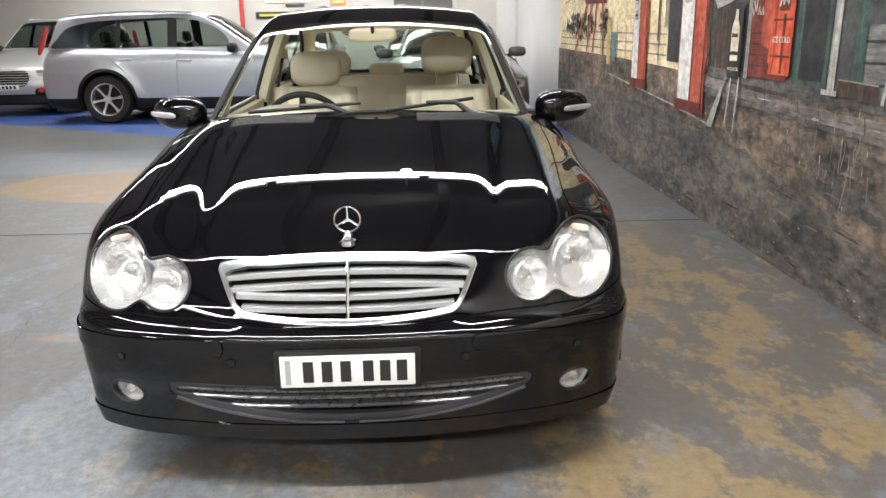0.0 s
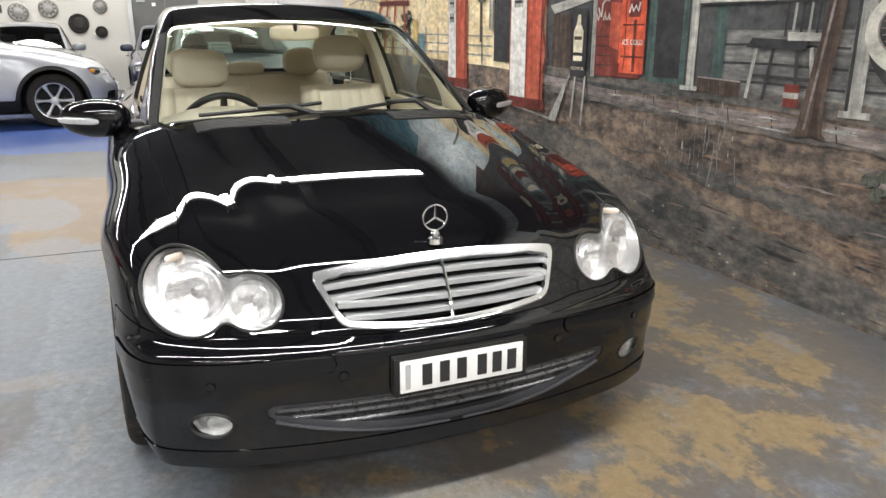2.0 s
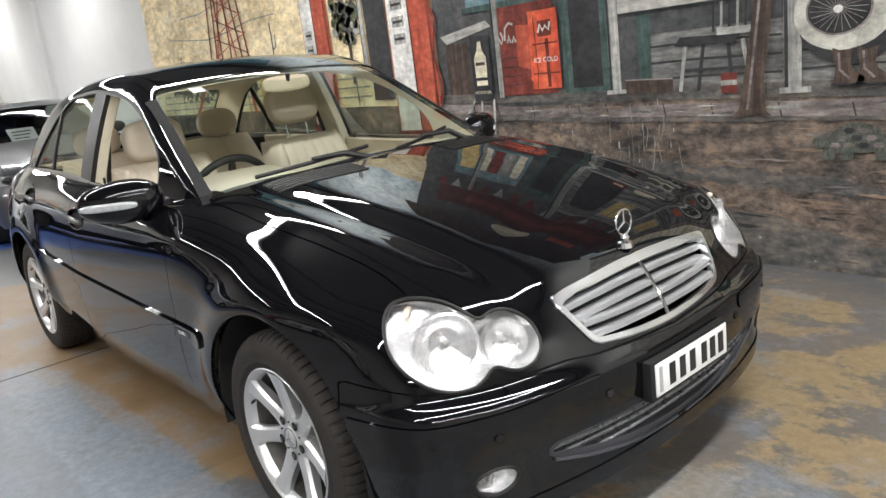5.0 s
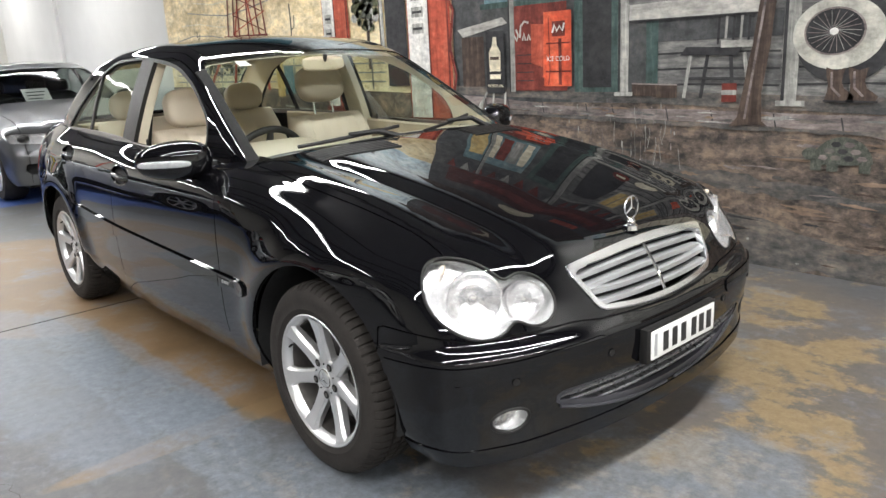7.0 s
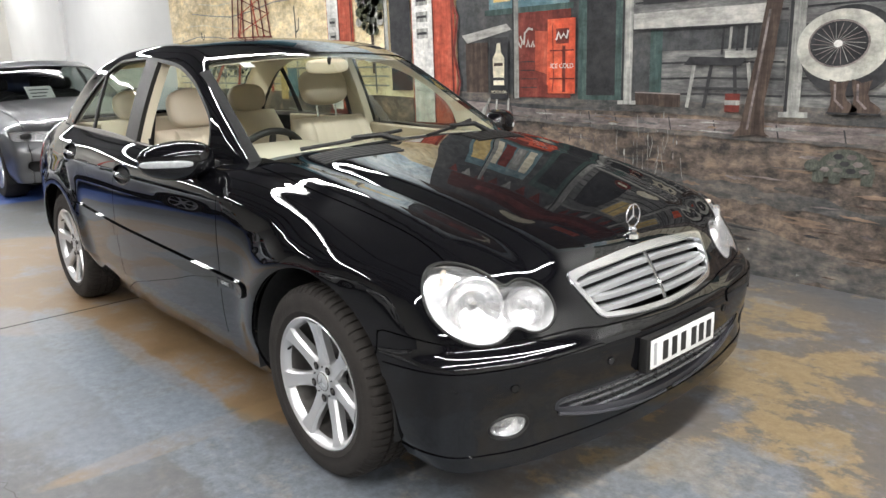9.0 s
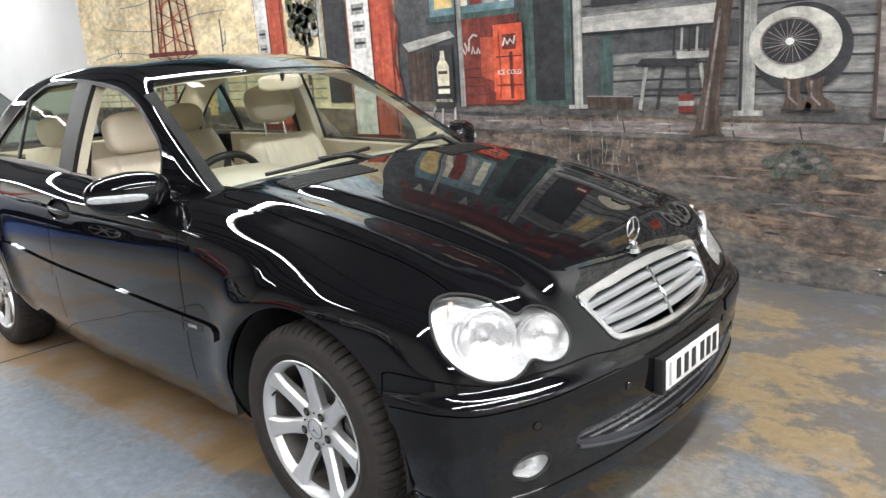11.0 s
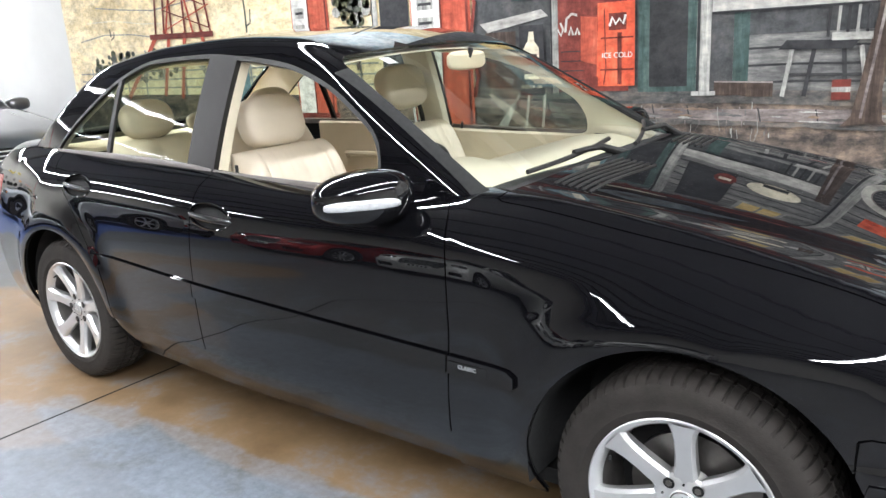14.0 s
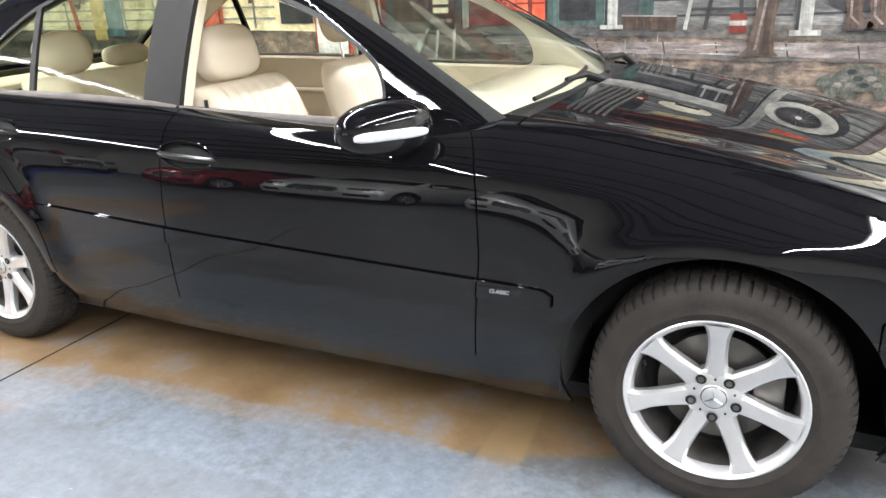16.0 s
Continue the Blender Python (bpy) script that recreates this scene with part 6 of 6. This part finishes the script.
def far_car(name, label, paint, scale, wheels, at, turn=0.0, tall=False, group="cars parked behind"):
    """A parked car of the same breed of shapes, sized by scale."""
    sx, sy, sz = scale
    car = thing(name, label, "car", group)
    both = (1, -1)

    def grow(ob):
        """Brings a panel to the car's size."""
        if ob is None:
            return None
        for v in ob.data.vertices:
            v.co = (v.co.x * sx, v.co.y * sy, v.co.z * sz)
        return ob
    sh = Shell(body, -3.0, .12, .50, 34, 60, 20, 46, -60, 90)
    F = sh.split(sh.faces, underside)[1]
    F = sh.split(F, arch_front)[1]
    F = sh.split(F, arch_rear)[1]
    F = sh.split(F, opening)[1]

    def lamp_far(p):
        x, y, z = px(p)
        return smax(smax(np.abs(z - .655 - .06 * (y - .6)) - .05, .42 - y, .03), y - .79, .03) + np.where(x < .25, 9, 0)

    def grille_far(p):
        x, y, z = px(p)
        return smax(smax(np.abs(z - .565) - .115, y - (.34 - .35 * np.abs(z - .565)), .05), .30 - x, .01)

    def vent_far(p):
        x, y, z = px(p)
        return smax(smax(np.abs(z - .36) - .055, np.abs(y - .56) - .15, .02), .30 - x, .01)
    lamp, F = sh.split(F, lamp_far)
    gr, F = sh.split(F, grille_far)
    vent, F = sh.split(F, vent_far)
    if tall:
        clad, F = sh.split(F, lambda p: np.minimum(np.minimum(p[..., 2] - .335, arch_front(p) - .045), arch_rear(p) - .045))
        grow(sh.panel("cladding", clad, BLACK, car, both, .002, label="grey-black plastic sill cladding"))
    hood, F = sh.split(F, lambda p: smax(px(p)[1] - HOOD_EDGE(p[..., 0]), -.47 - .2 * px(p)[1] ** 2 - p[..., 0], .03), .003)
    wing, F = sh.split(F, lambda p: FRONT_GAP(p[..., 2]) - p[..., 0], .003)
    fd, F = sh.split(F, lambda p: MID_GAP(p[..., 2]) - p[..., 0], .003)
    rd, F = sh.split(F, lambda p: REAR_GAP(p[..., 2]) - p[..., 0], .003)
    grow(sh.panel("bonnet", hood, paint, car, both, rim=.01))
    for s in both:
        for nm, fs in (("wing", wing), ("front_door", fd), ("rear_door", rd), ("rear_quarter", F)):
            grow(sh.panel(nm, fs, paint, car, (s,), rim=.012))
        grow(sh.panel("headlamp_lens", lamp, LENS, car, (s,), -.002, rim=0))
        grow(sh.panel("headlamp_housing", lamp, REFLECT, car, (s,), 0, (-.05, 0, 0), rim=.05, rim_to=(.05, 0, 0)))
        bm = blob_mesh(.05, .045, .030, .7, .7, 20, 12, Matrix.Translation((skin_x(body, .66, .655) - .035, s * .66, .655)) @ pose(0, 0, 0, 0, 0, -35 * s))
        grow(part("headlamp_projector", bm, BLACK, car))
        if tall:
            bm = blob_mesh(.03, .035, .026, .7, .7, 20, 12, Matrix.Translation((skin_x(body, .755, .665) - .012, s * .752, .665)) @ pose(0, 0, 0, 0, 0, -50 * s))
            grow(part("indicator", bm, ORANGE, car, "amber indicator"))
        grow(sh.panel("air_intake", vent, DARK, car, (s,), 0, (-.05, 0, 0), rim=.05, rim_to=(.05, 0, 0)))
        for x, z in ((-1.58, .83), (-2.42, .85)):
            y = skin_y(body, x, z)
            grow(part("door_handle", tube([(x - .09, s * (y - .004), z), (x - .07, s * (y + .026), z), (x + .07, s * (y + .026), z - .004), (x + .09, s * (y - .004), z - .006)], .011, 8), paint, car))
        m = Matrix.Translation((-.90, s * .86, .985))
        mir = grow(part("door_mirror", blob_mesh(.07, .115, .068, .7, .8, 24, 14, m), paint if not tall else BLACK, car))
        grow(part("mirror_foot", tube([(-.88, s * .70, .93), (-.88, s * .82, .95)], .022, 8), BLACK, car))
        if tall:
            bm = blob_mesh(.03, .04, .20, .6, .6, 20, 14, Matrix.Translation((-3.56, s * .66, 1.10)) @ pose(0, 0, 0, 0, 24, 0))
            grow(part("tail_lamp", bm, TAIL_RED, car, "red tail lamp"))
            bm = blob_mesh(.03, .06, .035, .6, .6, 20, 12, Matrix.Translation((-3.66, s * .72, .46)))
            grow(part("rear_reflector", bm, surface("red reflector", (.5, .03, .03), .25, 0, .1, 20), car))
            grow(part("roof_rail", tube([(-1.5, s * .52, 1.455), (-2.4, s * .53, 1.478), (-3.2, s * .51, 1.435)], .014, 8), SATIN, car))
    grow(sh.panel("grille_backing", gr, DARK, car, both, 0, (-.03, 0, 0), rim=.03, rim_to=(.03, 0, 0)))
    for k in range(6):
        z = .475 + .036 * k
        half = .33 - .35 * abs(z - .565)
        pts = [(skin_x(body, abs(y), z) - .008, y, z) for y in np.linspace(-half, half, 9)]
        grow(part("grille_slat", tube(pts, .006, 6), SATIN, car))
    plate = grow(part("number_plate", box(.745, .757, -.19, .19, .40, .48, .003), WHITE_PLASTIC, car))
    for k in range(5):
        grow(part("plate_bar", box(.7575, .7585, -.13 + .06 * k, -.095 + .06 * k, .415, .465), INK, car, smooth=False))
    part("underbody", box(-3.5 * sx, .5 * sx, -.68 * sy, .68 * sy, .16 * sz, .23 * sz), DARK, car, smooth=False)
    for xc in (0, -2.715):
        for s in both:
            bm = bmesh.new()
            rows = [[bm.verts.new(((xc + .389 * math.cos(a)) * sx, s * y * sy, (.31 + .389 * math.sin(a)) * sz)) for y in (.84, .5)] for a in [radians(-20 + 220 * k / 24) for k in range(25)]]
            for a, b in zip(rows, rows[1:]):
                bm.faces.new((a[0], a[1], b[1], b[0]))
            bm.faces.new([r[1] for r in rows])
            part("wheel_arch_liner", bm, DARK, car)
    cab = cabin_tall if tall else cabin
    gh = Shell(cab, -2.9 if tall else -2.5, -1.35, .92, 34, 36, 24, 34, -4, 90)
    G = gh.split(gh.faces, lambda p: p[..., 2] - (BELT(p[..., 0]) - .015))[1]
    ws, G = gh.split(G, screen_tall if tall else windscreen)
    win, G = gh.split(G, side_tall if tall else side_glass)
    fw, w2 = gh.split(win, lambda p: -1.71 - p[..., 0])
    bp, w2 = gh.split(w2, lambda p: -1.84 - p[..., 0])
    rw, w2 = gh.split(w2, lambda p: -2.50 - p[..., 0])
    cp, qw = gh.split(w2, lambda p: -2.56 - p[..., 0])
    grow(gh.panel("roof", G, paint, car, both, rim=.012))
    grow(gh.panel("windscreen", ws, FAR_SCREEN, car, both, -.004, rim=0)).visible_shadow = False
    for s in both:
        grow(gh.panel("pillar_cover", bp, BLACK, car, (s,), .002))
        grow(gh.panel("pillar_cover", cp, BLACK, car, (s,), .002))
        for nm, fs in (("front_door_glass", fw), ("rear_door_glass", rw), ("quarter_glass", qw)):
            ob = grow(gh.panel(nm, fs, FAR_SCREEN, car, (s,), -.006, rim=0))
            if ob:
                ob.visible_shadow = False
        for dx in (0, -.95):
            grow(part("seat", blob_mesh(.09, .23, .33, .5, .5, 24, 16, Matrix.Translation((-1.72 + dx, s * .36, .74)) @ pose(0, 0, 0, 0, -16, 0)), BLACK, car))
            grow(part("headrest", blob_mesh(.05, .13, .08, .6, .6, 20, 14, Matrix.Translation((-1.86 + dx, s * .36, 1.14))), BLACK, car))
    grow(part("cabin_floor", box(-3.0, -.7, -.66, .66, .3, .34), DARK, car, smooth=False))
    grow(part("dashboard", box(-1.0, -.62, -.62, .62, .78, .945, .04), BLACK, car))
    ring = tube([(.18 * math.cos(2 * math.pi * i / 24), .18 * math.sin(2 * math.pi * i / 24), 0) for i in range(25)], .014, 8, None, False)
    ring.transform(Matrix.Translation((-1.13, -.345, .86)) @ pose(0, 0, 0, 0, -66, 0))
    grow(part("steering_wheel", ring, BLACK, car))
    r, width, spokes = wheels
    for x in (0, -2.715 * sx):
        for s in both:
            road_wheel(car, x, s * (.86 * sy - width / 2 - .012), r, width, spokes, s, .3 * x)
    car.matrix_basis = pose(*at, 0, 0, turn)
    return car


SILVER = car_paint("silver car paint", (.46, .475, .50), .06, .42)
GREY = car_paint("mid grey car paint", (.088, .09, .094), .10, .30)
NAVY = car_paint("dark blue car paint", (.008, .009, .036), .10, .35)
PEWTER = car_paint("pale grey car paint", (.25, .26, .27), .08, .32)
OFF_WHITE = car_paint("off-white car paint", (.52, .53, .53), .04, .38)
CARD = surface("white paper", (.82, .82, .80), .8, 0, .02, 20)
far_car("estate_car", "silver sport utility estate with black sill cladding", SILVER, (1.10, 1.094, 1.13), (.363, .235, 6), (-10.28, -1.60, 0), 90, True)
far_car("saloon_car", "mid-grey saloon with a paper in its windscreen", GREY, (1.07, 1.085, 1.03), (.335, .245, 10), (-7.32, .70, 0))
far_car("saloon_car", "dark blue saloon with a paper in its windscreen", NAVY, (.98, 1.03, 1.0), (.315, .21, 10), (-12.6, .34, 0))
far_car("saloon_car", "pale grey saloon behind the silver estate", PEWTER, (.98, 1.03, 1.02), (.315, .21, 7), (-12.8, -2.25, 0))
far_car("estate_car", "off-white estate parked beside the silver estate", OFF_WHITE, (1.02, 1.08, 1.12), (.355, .235, 6), (-11.4, -6.75, 0), 0, True)
ROUGE = car_paint("red car paint", (.42, .02, .018), .05, .35)
IVORY = car_paint("white car paint", (.72, .72, .70), .03, .4)
far_car("saloon_car", "red saloon parked across the hall", ROUGE, (.98, 1.03, 1.0), (.315, .21, 10), (-7.3, -6.6, 0), 90, group="cars across the hall")
white_car = far_car("saloon_car", "white saloon parked across the hall", IVORY, (.98, 1.03, 1.02), (.315, .21, 7), (-4.75, -6.8, 0), 90, group="cars across the hall")
copy_thing(white_car, pose(-2.15, -6.9, 0, 0, 0, 90))
# price papers in the windscreens
for x, y, z in ((-8.10, .52, 1.075), (-13.35, .16, 1.045), (-13.55, -2.1, 1.06)):
    bm = box(-.001, .001, -.15, .15, -.105, .105)
    bm.transform(pose(x, y, z, 0, -42, 6))
    card = tagged(part("price_card", bm, CARD, smooth=False), "white price paper behind a windscreen", "paper", "price papers")
    for k in range(3):
        bm = box(.0012, .0016, -.11, .11 - .03 * k, .045 - .05 * k, .060 - .05 * k)
        bm.transform(pose(x, y, z, 0, -42, 6))
        part("printed_bar", bm, INK, card, smooth=False)

# ---- on the far wall ----
GREY_DOOR = surface("grey painted door", (.085, .085, .08), .6, 0, .12, 3, .1, 60)
GREY_FRAME = surface("pale grey frame", (.40, .40, .39), .6, 0, .08, 6)
door = thing("door_1", "large closed grey door in a pale frame", "door")
tagged(door, kind="structure")
X = FAR_X + .002
part("leaf", box(X, X + .05, -.30, .40, .01, 2.06, .004), GREY_DOOR, door)
part("leaf", box(X, X + .05, .41, 1.12, .01, 2.06, .004), GREY_DOOR, door)
for y0, y1, z0, z1 in ((-.40, -.305, 0, 2.16), (1.125, 1.22, 0, 2.16), (-.40, 1.22, 2.065, 2.165)):
    part("door_frame", box(X, X + .09, y0, y1, z0, z1, .006), GREY_FRAME, door)
part("door_notice", box(X + .051, X + .054, .12, .20, 1.83, 1.90), CARD, door, smooth=False)
for y in (.30, .50):
    part("door_handle", tube([(X + .05, y, 1.02), (X + .11, y, 1.02), (X + .11, y + .1, 1.02)], .012, 8), SATIN, door)
part("door_bolt", box(X + .05, X + .07, -.2, -.02, 1.92, 1.95, .004), GREY_FRAME, door)


def wall_disc(y, z, r, material, label, name):
    t = thing(name, label, "wall ornament", "discs on the far wall")
    bm = lathe([(r, .0), (r * 1.0, .03), (r * .86, .05), (r * .80, .028), (r * .55, .03), (r * .48, .05), (r * .2, .055), (.001, .06)], 40, "X")
    bm.transform(Matrix.Translation((X, y, z)))
    part("disc", bm, material, t)
    for k in range(10):
        a = 2 * math.pi * k / 10
        bm = disc(bmesh.new(), (X + .034, y + r * .66 * math.cos(a), z + r * .66 * math.sin(a)), (1, 0, 0), r * .075, .02, 12)
        part("hole", bm, DARK, t)


HUBCAP = surface("dull hubcap metal", (.30, .29, .27), .4, .8, .2, 10)
for y, z, r, m in ((-1.42, 1.45, .21, RUBBER), (-1.98, 1.76, .20, HUBCAP), (-2.56, 1.68, .20, HUBCAP), (-.95, 1.82, .15, HUBCAP), (-2.2, 1.25, .18, RUBBER), (-.98, 1.27, .13, RUBBER)):
    wall_disc(y, z, r, m, "old car wheel trim hung on the wall", "wheel_trim")


def wall_sign(y0, y1, z0, z1, colour, bar, label):
    s = thing("wall_sign", label, "sign", "signs on the far wall")
    part("board", box(X, X + .02, y0, y1, z0, z1, .004), surface("sign " + label[:8], colour, .4, 0, .12, 5), s)
    if bar:
        part("letter_bar", box(X + .021, X + .023, y0 + (y1 - y0) * .12, y1 - (y1 - y0) * .12, z0 + (z1 - z0) * .35, z0 + (z1 - z0) * .68), surface("bar " + label[:8], bar, .5, 0, .1, 9), s, smooth=False)


wall_sign(-3.63, -2.86, 1.66, 1.82, (.03, .03, .028), (.62, .48, .05), "black enamel sign with a yellow bar of lettering")
wall_sign(-1.82, -1.45, 1.95, 2.10, (.62, .20, .05), (.7, .6, .3), "orange enamel sign with a cream bar")
wall_sign(-1.20, -.72, 2.45, 2.66, (.65, .52, .08), (.1, .1, .1), "yellow enamel sign with a dark bar")
wall_sign(-3.4, -2.3, 2.02, 2.20, (.66, .62, .55), (.45, .08, .05), "cream enamel sign with a red bar")
wall_sign(-2.9, -2.45, 1.93, 1.99, (.05, .05, .05), None, "narrow black enamel sign")
part_ob = part("red_pipe", tube([(X + .05, -3.95, .2), (X + .05, -3.95, CEILING - .25)], .05, 12), surface("red pipe paint", (.5, .05, .04), .4, 0, .1, 8))
tagged(part_ob, "red painted standpipe on the far wall", "pipe")
tagged(part("conduit", tube([(X + .03, -4.2, 2.33), (X + .03, -.45, 2.33), (X + .03, -.45, 2.10)], .022, 8), GREY_FRAME), "pale conduit along the far wall", "conduit")

# ---- marks on the floor ----
rnd = random.Random(5)
drift = curve((-2.45, -1.60), (-1.87, -1.60), (-1.24, -1.675), (-.95, -1.72), (-.66, -1.63), (-.3, -1.60))
pts = [(-2.45, -1.60)]
while pts[-1][0] < -.35:
    x = pts[-1][0] + rnd.uniform(.02, .055)
    pts.append((x, float(drift(x)) + rnd.uniform(-.012, .012)))
bm = bmesh.new()
prev = None
for x, y in pts:
    w = rnd.uniform(.0006, .0022)
    pair = (bm.verts.new((x, y - w, .0014)), bm.verts.new((x, y + w, .0014)))
    if prev:
        bm.faces.new((prev[0], pair[0], pair[1], prev[1]))
    prev = pair
tagged(part("floor_crack", bm, BEAM, smooth=False), "thin meandering crack in the concrete floor", "crack", kind="structure")
